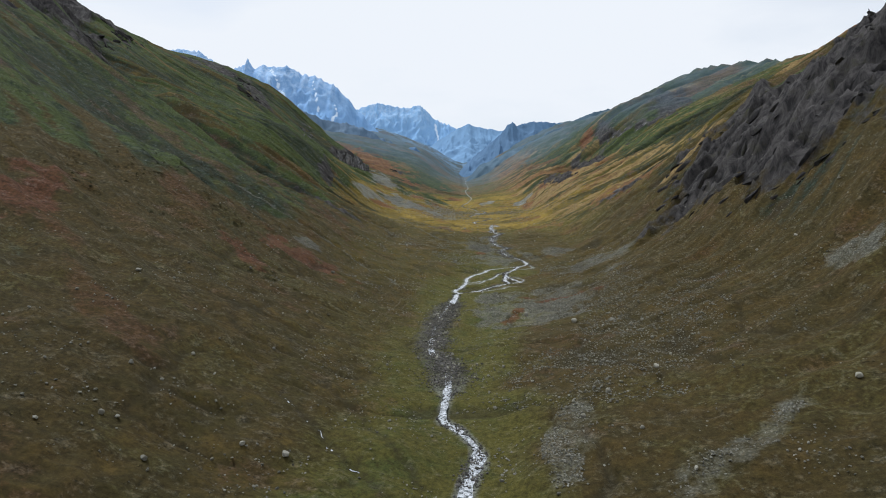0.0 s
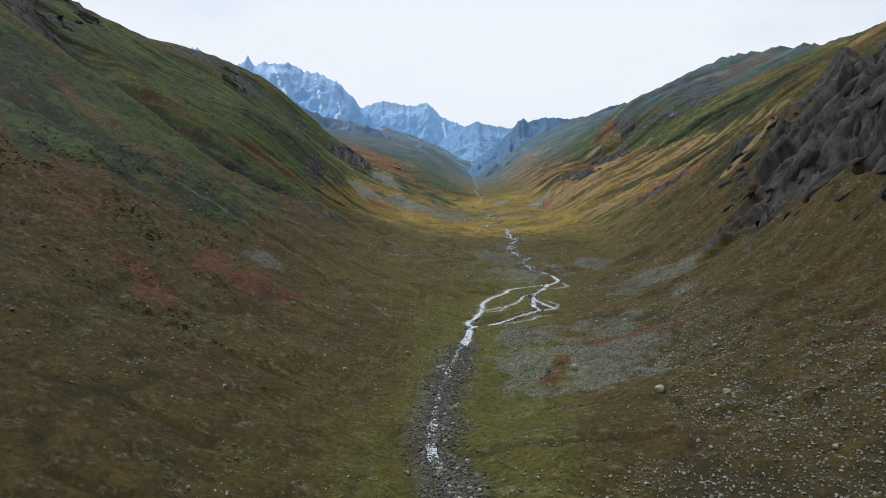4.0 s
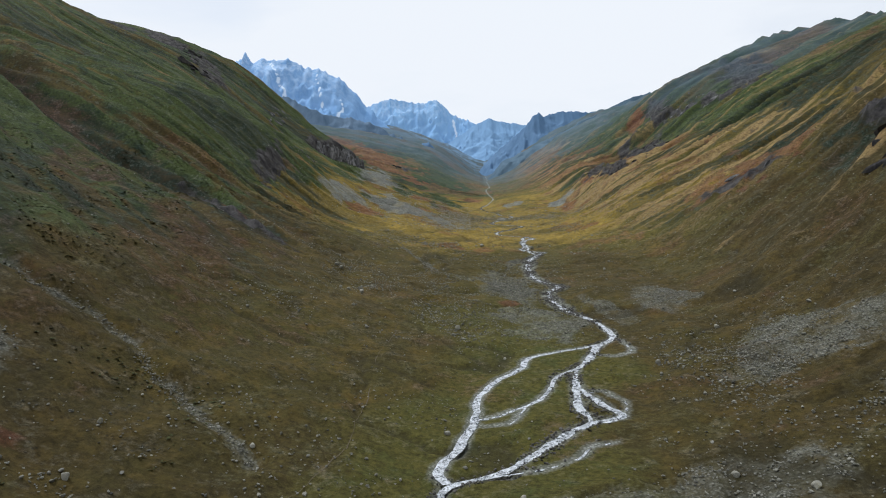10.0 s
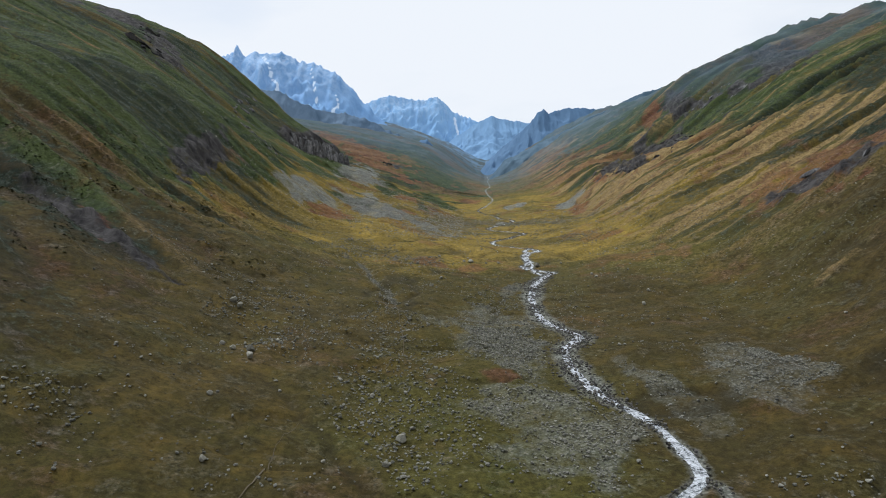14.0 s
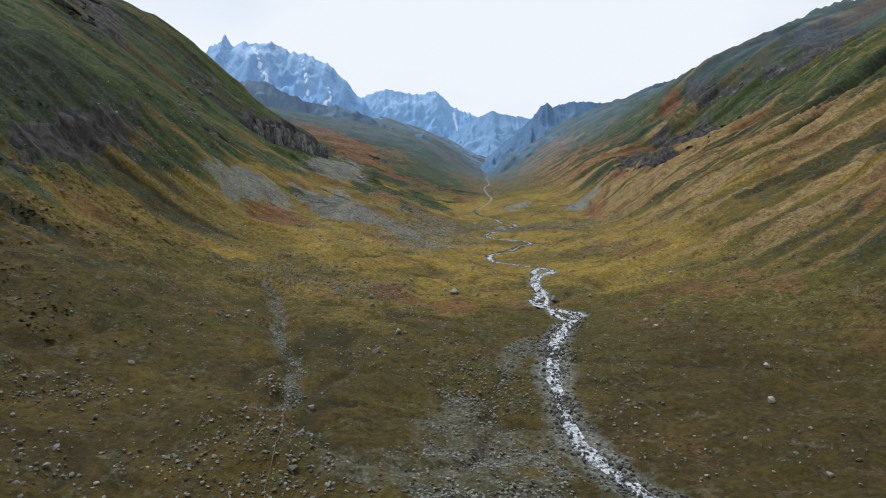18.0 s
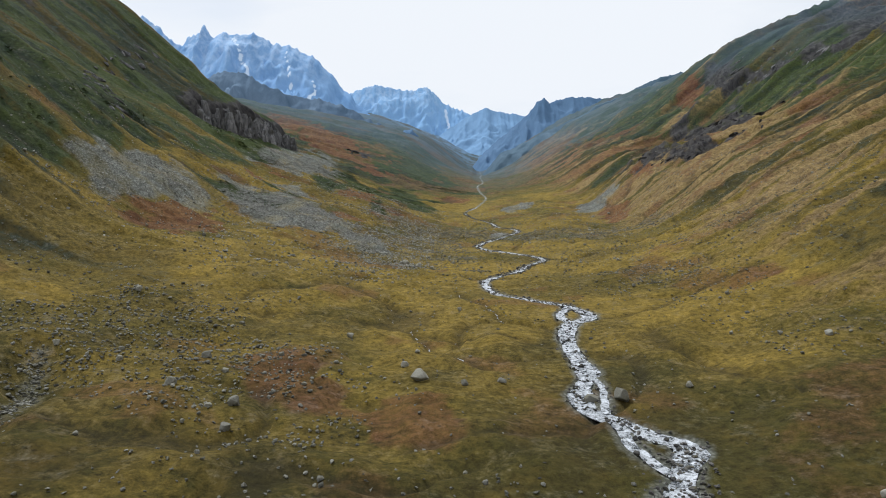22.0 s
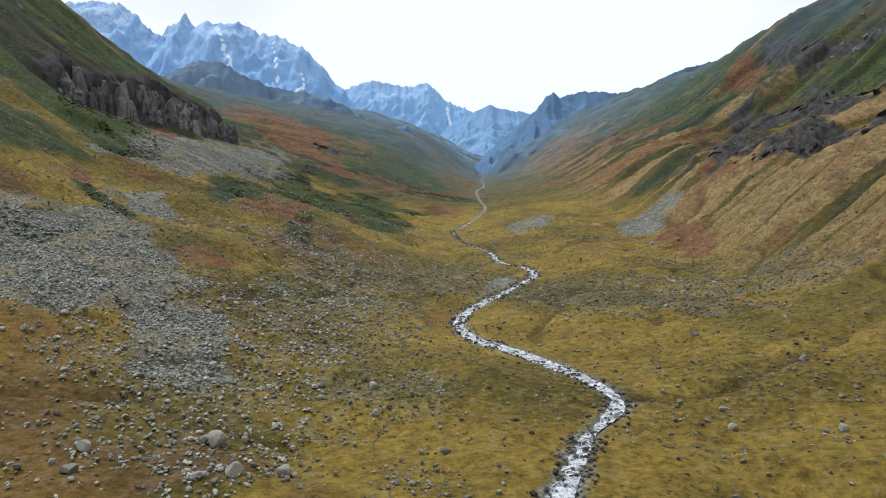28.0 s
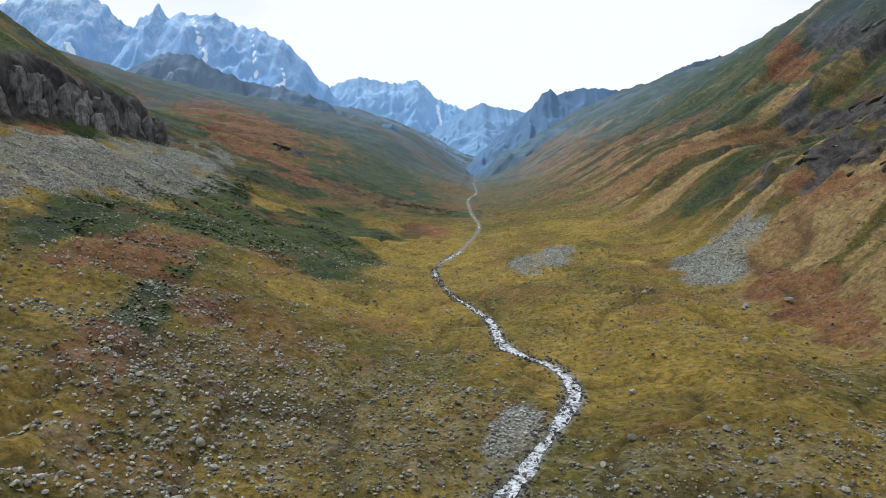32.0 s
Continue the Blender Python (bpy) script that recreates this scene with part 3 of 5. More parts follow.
STONE = stone_material("grey_stone", (0.28, 0.274, 0.236), (0.085, 0.084, 0.072))
BOULDER = stone_material("lichened_boulder", (0.34, 0.33, 0.28), (0.16, 0.155, 0.13), False)
PALE_STONE = stone_material("pale_stone", (0.42, 0.413, 0.37), (0.12, 0.119, 0.105))
FAN_STONE = stone_material("pale_scree_stone", (0.44, 0.436, 0.405), (0.15, 0.15, 0.138))
WET_STONE = stone_material("wet_stone", (0.15, 0.142, 0.132), (0.036, 0.035, 0.034))


def water_material():
    m, nt, bsdf = shader("white_water")
    foam_a, foam_b = tex(nt, 0.9, 6, 0.75, warp=1.2), tex(nt, 4.0, 4, 0.7, warp=0.5)
    foam = remap(nt, maths(nt, "ADD", foam_a, maths(nt, "MULTIPLY", foam_b, 0.45)), 0.62, 0.84)
    nt.links.new(blend(nt, foam, (0.06, 0.07, 0.075), (0.66, 0.69, 0.73)), bsdf.inputs["Base Color"])
    nt.links.new(remap(nt, foam, 0, 1, 0.12, 0.7), bsdf.inputs["Roughness"])
    bsdf.inputs["IOR"].default_value = 1.33
    bump(nt, bsdf, foam_b, 0.7, 0.25)
    return m


WATER = water_material()


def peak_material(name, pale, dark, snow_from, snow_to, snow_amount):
    """Far haze-tinted rock with snow lying in the gullies above a given height."""
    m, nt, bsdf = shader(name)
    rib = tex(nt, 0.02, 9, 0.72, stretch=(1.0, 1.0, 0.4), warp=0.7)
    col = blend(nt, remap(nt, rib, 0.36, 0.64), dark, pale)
    if snow_amount:
        g = nt.nodes.new("ShaderNodeNewGeometry")
        xyz = nt.nodes.new("ShaderNodeSeparateXYZ")
        nt.links.new(g.outputs["Position"], xyz.inputs[0])
        nrm = nt.nodes.new("ShaderNodeSeparateXYZ")
        nt.links.new(g.outputs["Normal"], nrm.inputs[0])
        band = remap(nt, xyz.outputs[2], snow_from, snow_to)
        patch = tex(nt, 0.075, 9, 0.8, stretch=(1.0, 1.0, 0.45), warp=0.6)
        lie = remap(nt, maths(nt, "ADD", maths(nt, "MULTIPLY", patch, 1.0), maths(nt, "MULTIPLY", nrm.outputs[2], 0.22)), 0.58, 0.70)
        col = blend(nt, maths(nt, "MULTIPLY", maths(nt, "MULTIPLY", band, lie), snow_amount), col, HAZED_SNOW)
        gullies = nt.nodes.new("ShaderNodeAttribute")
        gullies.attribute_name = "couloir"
        col = blend(nt, remap(nt, maths(nt, "ADD", gullies.outputs["Fac"], maths(nt, "MULTIPLY", maths(nt, "SUBTRACT", patch, 0.5), 2.5)), 0.45, 0.6), col, HAZED_SNOW)
    nt.links.new(col, bsdf.inputs["Base Color"])
    bsdf.inputs["Roughness"].default_value = 0.95
    bsdf.inputs["Specular IOR Level"].default_value = 0.1
    bump(nt, bsdf, rib, 0.5, 6.0)
    return m


# Snow, greyed and blued to hold the same air haze as the rock.
HAZED_SNOW = (0.62, 0.73, 0.86)
# Distance haze is painted into these rock colours as blue.
PEAK_ROCK = peak_material("snowy_hazed_rock", (0.245, 0.415, 0.67), (0.16, 0.305, 0.54), 240, 400, 0.5)
FAR_ROCK = peak_material("distant_hazed_rock", (0.255, 0.44, 0.68), (0.225, 0.395, 0.63), 230, 340, 0.42)
RIDGE_ROCK = peak_material("hazed_blue_ridge", (0.125, 0.215, 0.345), (0.10, 0.18, 0.30), 0, 1, 0)
HILL_ROCK = peak_material("hazed_blue_hill", (0.21, 0.355, 0.55), (0.19, 0.325, 0.51), 0, 1, 0)
NEAR_RIDGE = peak_material("hazed_dark_ridge", (0.16, 0.23, 0.32), (0.075, 0.125, 0.190), 0, 1, 0)
SLOPE_RIDGE = peak_material("hazed_turf_ridge", (0.115, 0.172, 0.225), (0.080, 0.130, 0.178), 0, 1, 0)


# ---------------------------------------------------------------- mesh helpers
def mesh_of(name, verts, faces, material, smooth=True):
    """A mesh object from arrays; faces all have the same number of corners."""
    me = bpy.data.meshes.new(name)
    nf, nc = faces.shape
    me.vertices.add(len(verts))
    me.vertices.foreach_set("co", np.ascontiguousarray(verts, np.float32).ravel())
    me.loops.add(nf * nc)
    me.loops.foreach_set("vertex_index", np.ascontiguousarray(faces, np.int32).ravel())
    me.polygons.add(nf)
    me.polygons.foreach_set("loop_start", np.arange(0, nf * nc, nc, dtype=np.int32))
    me.polygons.foreach_set("use_smooth", np.full(nf, smooth))
    me.update(calc_edges=True)
    me.materials.append(material)
    return new(name, me)


def grid_faces(rows, cols):
    i = np.arange(rows - 1)[:, None] * cols + np.arange(cols - 1)[None, :]
    return np.stack([i, i + 1, i + cols + 1, i + cols], -1).reshape(-1, 4)


def growing(start, step_from, stop, grow):
    """Positions from start out to stop, each gap larger than the one before."""
    out, v, gap = [], start, step_from
    while v < stop:
        gap *= grow
        v += gap
        out.append(v)
    return out


# ---------------------------------------------------------------- ground
near_cols = list(np.arange(-88, -8, 1.1)) + list(np.arange(-8, 50, 0.6)) + list(np.arange(50, 128.1, 1.1))
out_cols = growing(0, 1.1, 420, 1.04)
far_cols = growing(out_cols[-1], 30, 3600, 1.35)
side_cols = np.array(out_cols + far_cols)
gx = np.concatenate([-88 - side_cols[::-1], near_cols, near_cols[-1] + side_cols])
back_rows = 60 - np.array(growing(0, 4, 2400, 1.12))[::-1]
mid_rows = np.arange(60, 700, 0.95)
far_rows = np.arange(700, 1000, 1.6)
fwd_rows = 1000 + np.array(growing(0, 1.6, 3300, 1.03))
gy = np.concatenate([back_rows, mid_rows, far_rows, fwd_rows])
GX, GY = np.meshgrid(gx, gy)
fx, fy = GX.ravel(), GY.ravel()
frock = rock_cover(fx, fy)
fz = ground_height(fx, fy, frock)
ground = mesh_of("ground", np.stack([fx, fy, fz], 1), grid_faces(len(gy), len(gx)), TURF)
tagged(ground, "autumn alpine valley floor and slopes, brown and gold turf", "ground", kind="structure")


def add_cover(ob, x, y):
    z, off, rise = plan_height(x, y)
    left, right = off < 0, off > 0
    run, rib = slope_run(y, off, x), rib_value(y, off, x)
    slope = np.where(off < 0, step(30, 100, -off), step(18, 70, off))
    wander = fbm(x / 45, y / 45, 4, 74) - 0.5
    streak = fbm(run / 15, off / 110, 4, 101)           # stripes down the fall line
    thread = fbm(run / 5, off / 70, 3, 102)
    speck = fbm(x / 14, y / 14, 4, 111) - 0.5
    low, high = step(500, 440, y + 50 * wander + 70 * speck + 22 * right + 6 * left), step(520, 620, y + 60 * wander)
    mats = patches(x, y, GREENS, 76, 0.8, 26.0)
    beyond = left * step(830, 930, y + 60 * wander)

    scree = np.maximum(patches(x, y, SCREE_LOW, 71, 0.7, 8.0), patches(x, y, SCREE_HIGH, 72, 0.7, 8.0)) * (0.62 + 0.38 * step(0.36, 0.56, fbm(x / 6, y / 6, 4, 110)))
    scree = scree * (1 - 0.56 * (y < 460)) * (1 - 0.2 * (y < 140)) * (1 - 0.9 * patches(x, y, RUSTS_TOO, 85, 1.0, 5.0))
    d, k = distance_to(all_line, x, y, 22.0)
    reach = bank_reach(y)
    bed = step(138, 150, y) * step(250, 238, y)
    scree = np.maximum(scree, (0.8 - 0.35 * bed) * step(reach, 0.3 * reach, d - np.maximum(all_width[k], 0) + 0.5 * reach * (fbm(x / 4, y / 4, 3, 73) - 0.4)))
    d2, k = distance_to(rivulet_all, x, y, 4.0)
    dg, k = distance_to(gully_all, x, y, 6.0)
    scree = np.maximum(scree, 0.4 * step(1.6, 0.4, dg + 1.6 * (fbm(x / 3, y / 3, 3, 143) - 0.4)))
    wet_bed = 0.75 * bed * step(7, 2, d)
    stony = np.maximum(patches(x, y, STONY_LOW, 118, 0.9, 8.0), patches(x, y, STONY_HIGH, 119, 0.9, 8.0))
    scree = np.maximum(scree, 0.16 * high * stony)
    wet = np.maximum(np.maximum(step(1.1, 0.3, d2), wet_bed), 0.95 * rill_net(x, y, off))

    foot_line = 27 + 28 * step(290, 205, y)
    slope_green = step(foot_line - 5, foot_line + 9, rise + 22 * wander + 16 * speck) * left * step(1000, 860, y) * (1 - 0.75 * step(0.56, 0.64, streak)) * (1 - 0.35 * step(0.54, 0.62, thread))
    right_green = step(42, 66, rise + 40 * (streak - 0.5) + 20 * wander) * right * step(540, 680, y) * (0.55 + 0.45 * step(0.66, 0.5, thread)) * (1 - 0.5 * step(0.58, 0.66, streak))
    right_green = np.maximum(right_green, 0.75 * step(60, 90, rise + 60 * (streak - 0.5)) * right * low)
    green = np.maximum(np.maximum(slope_green, right_green), mats * (0.7 + 0.3 * step(0.6, 0.45, thread)) * np.where(left & (y < 560), step(foot_line - 5, foot_line + 9, rise + 22 * wander + 16 * speck), 1.0))
    green = np.maximum(green, 0.9 * beyond * step(0.43, 0.53, fbm(run / 55, off / 80, 4, 112)))
    # Dark plants in the gullies, and the hollows' shade painted in with them.
    gully = step(0.50, 0.36, rib + 0.3 * (thread - 0.5)) * slope * np.where(left, 0.6, 0.75) * (0.35 + 0.65 * step(0.40, 0.52, fbm(x / 30, y / 30, 3, 103)))
    gully = gully * np.where(right, 0.25 + 0.75 * step(24, 46, rise), 1.0)
    # The green slope low on the left is darkened too.
    gully = np.maximum(gully, 0.78 * left * step(450, 330, y) * green * step(0.36, 0.56, fbm(x / 22, y / 22, 4, 145)))
    # Carved ravine, also painted dark along its hollow for shade.
    dr, k = distance_to(ravine_line, x, y, 60.0)
    gully = np.maximum(gully, 0.8 * step(16, 4, dr + 10 * speck))
    # Tan grass on rib crests, with their lit edge painted in.
    tan = step(0.56, 0.72, rib + 0.5 * (thread - 0.5)) * slope * np.where(left, 0.45, 0.85) * step(0.36, 0.5, fbm(x / 40, y / 40, 3, 104)) * step(230, 420, y)
    tan = np.maximum(tan, 0.88 * right * step(400, 520, y + 60 * wander) * slope * step(0.42, 0.53, thread) * step(92, 56, rise))
    gully = np.maximum(gully, 0.5 * right * step(380, 480, y) * slope * step(0.46, 0.37, thread))

    rust = np.maximum(patches(x, y, RUSTS, 78, 1.0, 6.0), patches(x, y, RUSTS_TOO, 85, 1.0, 5.0)) * (1 - 0.3 * step(570, 540, y))
    rust = np.maximum(rust, (0.5 - 0.25 * low) * step(0.60, 0.72, fbm(x / 13, y / 13, 4, 79)) * (rise < 45))
    rust = np.maximum(rust, 0.7 * right * high * step(0.55, 0.65, fbm(run / 22, off / 45, 4, 105)) * step(22, 36, rise) * step(66, 50, rise))
    rust = np.maximum(rust, 0.5 * right * low * step(30, 70, rise) * step(0.52, 0.62, fbm(run / 18, off / 60, 4, 106)))
    rust = np.maximum(rust, 0.6 * right * step(95, 140, rise) * step(0.5, 0.62, fbm(run / 40, off / 70, 4, 77)))
    rust = np.maximum(rust, 0.4 * left * low * step(8, 20, rise) * step(0.56, 0.68, fbm(run / 20, off / 34, 4, 107)))

    rust = np.maximum(rust, 0.54 * beyond * step(0.52, 0.62, fbm(run / 42, off / 55, 4, 113)))
    rust = np.maximum(rust, 0.7 * right * step(800, 900, y) * slope * step(60, 30, rise) * step(0.48, 0.60, thread + 0.4 * (streak - 0.5)))

    # Gold grass; mid-valley sunlight is painted in as a wider, brighter cover.
    gold = 0.75 * patches(x, y, GOLDS, 80, 1.1, 18.0) * step(330, 450, y)
    gold = np.maximum(gold, step(430, 540, y + 90 * wander + 80 * speck) * np.where(right, step(22, 6, rise), step(60, 30, rise)) * (0.4 + 0.5 * step(0.35, 0.6, fbm(x / 24, y / 24, 4, 84))) * (1 - 0.1 * step(600, 680, y)))
    gold = np.maximum(gold, right * slope * step(0.35, 0.6, rib) * step(430, 560, y + 80 * wander) * step(90, 50, rise) * 0.40)
    gold = gold * (1 - 0.35 * high * step(0.54, 0.66, fbm(x / 20, y / 20, 4, 109))) * (1 - 0.75 * step(800, 920, y)) * (1 - 0.8 * mats * (y > 600))
    meadow = step(27, 10, np.abs(off + 3) + 26 * (fbm(x / 18, y / 18, 4, 108) - 0.5)) * (0.25 + 0.65 * step(400, 300, y))
    meadow = np.maximum(meadow, (0.6 + 0.15 * high) * (1 - 0.55 * low) * (1 - 0.65 * step(480, 510, y) * step(640, 600, y)) * step(0.54, 0.66, fbm(x / 20, y / 20, 4, 109)) * step(50, 30, rise))
    meadow = np.maximum(meadow, 0.9 * mats * left * (y > 600))
    # Low ground takes the darkened heath browns, as under a cloud's shadow.
    shaded_heath = low * (0.55 + 0.3 * step(6, 26, rise) + 0.15 * right + 0.2 * step(300, 220, y)) + 0.25 * (1 - low)
    shaded_heath = np.maximum(shaded_heath, 0.6 * step(50, 100, rise))

    u, n, length = cliff_coords(x, y)
    face = step(-10, -2, n + 5 * (fbm(x / 6, y / 6, 2, 81) - 0.5)) * step(12, 5, n) * step(-6, 20, u) * step(length + 6, length - 6, u)
    rock = np.maximum(np.maximum(0.85 * rock_cover(x, y), 0.75 * outcrop_cover(x, y)), face)
    # Painted haze grows up the valley and on the far right slope.
    hazed = 0.78 * step(820, 1500, y + 160 * (fbm(x / 120, y / 120, 3, 82) - 0.5)) + 0.22 * step(1500, 2000, y)
    hazed = np.maximum(hazed, 0.55 * right * step(800, 1020, y + 0.6 * (rise - 70) + 60 * wander) * step(75, 125, rise))
    for name, cols in (("cover", (scree, green, rust, 0.5 + (rib - 0.5) * slope)), ("cover_two", (rock, gold, hazed * (1 - 0.5 * rust), shaded_heath)), ("cover_three", (meadow, gully, tan, wet))):
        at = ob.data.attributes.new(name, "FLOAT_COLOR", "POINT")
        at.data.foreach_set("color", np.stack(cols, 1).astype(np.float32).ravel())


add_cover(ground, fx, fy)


# ---------------------------------------------------------------- ridges and peaks at the valley's head
def mountain(name, label, crest, y0, depth_front, depth_back, foot, material, jag, seed, lean=0.0, couloirs=(), relief=0.40):
    """A ridge: crest line of (x, z) at distance y0 up the valley, with ribbed faces in front and behind."""
    c = np.array(crest, float)
    c = np.vstack([(c[0, 0] - 0.8 * (c[0, 1] - foot), foot), c, (c[-1, 0] + 0.8 * (c[-1, 1] - foot), foot)])
    n_along, n_front, n_back = 280, 70, 8
    s = np.concatenate([[0], np.cumsum(np.hypot(*np.diff(c, axis=0).T))])
    q = np.linspace(0, s[-1], n_along)
    cx, cz = np.interp(q, s, c[:, 0]), np.interp(q, s, c[:, 1])
    cz = cz + jag * ((ridged(cx / 34.0, cx * 0 + 2, 3, seed) - 0.5) * 2 + (ridged(cx / 8.0, cx * 0 + 5, 2, seed + 7) - 0.5) * 1.2)
    v = np.concatenate([-np.linspace(1, 0, n_front) ** 1.3, np.linspace(0, 1, n_back + 1)[1:]])
    V, CX = np.meshgrid(v, cx, indexing="ij")
    CZ = np.broadcast_to(cz, CX.shape)
    depth = np.where(V < 0, depth_front, depth_back)
    Y = y0 + V * depth + lean * (CX - c[:, 0].mean())
    a = np.abs(V)
    fall = 1 - (1.35 * a - 0.35 * a * a)
    WX, WY = CX + 50 * fbm(CX / 70, Y / 70, 3, seed + 3), Y + 50 * fbm(CX / 70, Y / 70, 3, seed + 4)
    rib = 0.6 * ridged(WX / 95, WY / 120, 5, seed + 1) + 0.4 * ridged(WX / 34, WY / 45, 4, seed + 5) - 0.45
    rough = fbm(WX / 16, WY / 16, 4, seed + 2) - 0.5
    Z = foot + (CZ - foot) * fall + (np.minimum(a * 5, 1)) * (1 - 0.4 * a) * (rib * relief * (CZ - foot) + rough * 24)
    verts = np.stack([CX.ravel() + (a * rough * 20).ravel(), Y.ravel(), Z.ravel()], 1)
    ob = mesh_of(name, verts, grid_faces(len(v), n_along), material)
    if couloirs:
        # steep strips of old snow: x at the top and bottom, share of the face at the top and bottom, half width
        snow = np.zeros(V.shape)
        for x_top, x_bottom, a_top, a_bottom, half in couloirs:
            f = (a - a_top) / (a_bottom - a_top)
            off = np.abs(CX - (x_top + (x_bottom - x_top) * f + 34 * (fbm(Y / 45, CX * 0, 4, seed + 8) - 0.5)))
            snow = np.maximum(snow, step(half * 1.5, half * 0.6, off) * ((f > 0) & (f < 1) & (V < 0)))
        at = ob.data.attributes.new("couloir", "FLOAT", "POINT")
        at.data.foreach_set("value", snow.ravel().astype(np.float32))
    return tagged(ob, label, "mountain")


mountain("mountain", "jagged haze-blue rock massif with snow couloirs and a pinnacle",
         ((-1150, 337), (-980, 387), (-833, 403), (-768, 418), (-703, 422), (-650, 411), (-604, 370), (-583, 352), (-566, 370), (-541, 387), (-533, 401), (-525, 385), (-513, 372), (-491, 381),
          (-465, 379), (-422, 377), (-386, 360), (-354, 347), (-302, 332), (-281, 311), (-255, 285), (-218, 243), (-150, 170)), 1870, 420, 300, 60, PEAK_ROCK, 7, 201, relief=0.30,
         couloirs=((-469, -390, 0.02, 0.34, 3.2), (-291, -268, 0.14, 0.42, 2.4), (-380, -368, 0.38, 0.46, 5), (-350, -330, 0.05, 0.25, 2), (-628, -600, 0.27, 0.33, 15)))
mountain("mountain", "far snow-dusted haze-blue peak with a double summit at the valley head",
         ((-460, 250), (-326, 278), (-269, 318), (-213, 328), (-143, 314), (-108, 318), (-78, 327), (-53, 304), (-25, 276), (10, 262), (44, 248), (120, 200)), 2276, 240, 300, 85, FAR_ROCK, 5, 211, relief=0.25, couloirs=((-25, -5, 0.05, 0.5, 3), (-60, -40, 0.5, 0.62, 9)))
mountain("mountain", "low haze-blue far hill between the peaks", ((-60, 170), (11, 214), (43, 233), (75, 248), (120, 239), (172, 228), (217, 219), (330, 200)), 2150, 200, 250, 80, HILL_ROCK, 3, 221, relief=0.18)
mountain("mountain", "haze-blue ridge with a toothed top", ((60, 110), (89, 136), (120, 158), (142, 180), (160, 198), (169, 203), (173, 208), (178, 202), (183, 199), (196, 206), (223, 212), (249, 210),
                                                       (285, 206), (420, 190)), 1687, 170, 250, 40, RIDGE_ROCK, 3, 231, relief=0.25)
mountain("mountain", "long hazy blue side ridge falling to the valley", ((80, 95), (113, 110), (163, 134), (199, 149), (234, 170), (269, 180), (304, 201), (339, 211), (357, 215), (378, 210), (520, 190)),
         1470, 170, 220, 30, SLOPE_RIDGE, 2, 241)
mountain("mountain", "dark haze-blue spur below the snowy massif", ((-640, 190), (-460, 212), (-419, 228), (-378, 243), (-354, 239), (-323, 223), (-283, 207), (-236, 195), (-188, 184), (-141, 160), (-101, 140),
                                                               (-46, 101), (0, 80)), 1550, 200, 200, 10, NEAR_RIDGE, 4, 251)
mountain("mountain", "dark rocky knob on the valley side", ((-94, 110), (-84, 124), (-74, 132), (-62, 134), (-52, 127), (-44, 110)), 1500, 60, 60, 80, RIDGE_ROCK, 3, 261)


# ---------------------------------------------------------------- water
def ribbon(name, label, line, level, width, seed):
    t = np.gradient(line, axis=0)
    t = t / np.maximum(np.hypot(t[:, 0], t[:, 1]), 1e-6)[:, None]
    nrm = np.stack([-t[:, 1], t[:, 0]], 1)
    v = np.linspace(-1, 1, 9)
    k = np.arange(len(line))
    sides = [np.maximum(width + 0.35 + 0.9 * np.minimum(np.abs(width) + 0.2, 1) * (fbm(k / 2.6, 0 * k + j, 3, seed + 5) - 0.5), 0.04) for j in (0.0, 9.0)]
    half = np.where(v[None, :] < 0, sides[0][:, None], sides[1][:, None]) * v[None, :]
    X = line[:, :1] + nrm[:, :1] * half
    Y = line[:, 1:] + nrm[:, 1:] * half
    Z = level[:, None] - 0.05 + 0.22 * (fbm(X / 1.1, Y / 1.1, 3, seed) - 0.5)
    ob = mesh_of(name, np.stack([X.ravel(), Y.ravel(), Z.ravel()], 1), grid_faces(len(line), 9)[:, ::-1], WATER)
    return tagged(ob, label, "stream", kind="structure")


ribbon("water", "white foaming mountain stream winding over stones", main_line, stream_level, stream_width, 301)
for line, level, width in zip(side_lines, side_levels, side_widths):
    ribbon("water", "shallow side channel of the mountain stream", line, level, width, 302)
for line in (rivulet_lines[0], rivulet_lines[1], rivulet_lines[6]):
    bed = ground_height(line[:, 0], line[:, 1])
    ribbon("water", "thin rivulet trickling through the turf", line, bed + 0.06, -0.40 + 0.24 * vnoise(np.arange(len(line)) / 5.0, np.zeros(len(line)), 303), 304)


# ---------------------------------------------------------------- stones
bm = bmesh.new()
bmesh.ops.create_cube(bm, size=1.2)
bmesh.ops.poke(bm, faces=bm.faces[:], offset=0.38)
bm.verts.index_update()
ico_v = np.array([v.co[:] for v in bm.verts])
ico_f = np.array([[v.index for v in f.verts] for f in bm.faces])
bm.free()
rng = np.random.default_rng(7)


def stone_shapes(count):
    """Angular stones: a rough ball cut by a few flat planes."""
    shapes = []
    for k in range(count):
        v = ico_v * (1 + rng.uniform(-0.22, 0.22, (len(ico_v), 1)))
        for j in range(6):
            n = rng.normal(size=3)
            n /= np.linalg.norm(n)
            over = np.maximum(v @ n - rng.uniform(0.45, 0.75), 0)
            v = v - over[:, None] * n
        shapes.append(v * np.array([1, rng.uniform(0.6, 0.95), rng.uniform(0.45, 0.8)]))
    return np.array(shapes)


block_v = np.array([(a, b, c) for a in (-1, 1) for b in (-1, 1) for c in (-1, 1)], float) * 0.62
block_f = np.array([(0, 1, 3), (0, 3, 2), (4, 6, 7), (4, 7, 5), (0, 4, 5), (0, 5, 1), (2, 3, 7), (2, 7, 6), (0, 2, 6), (0, 6, 4), (1, 5, 7), (1, 7, 3)])


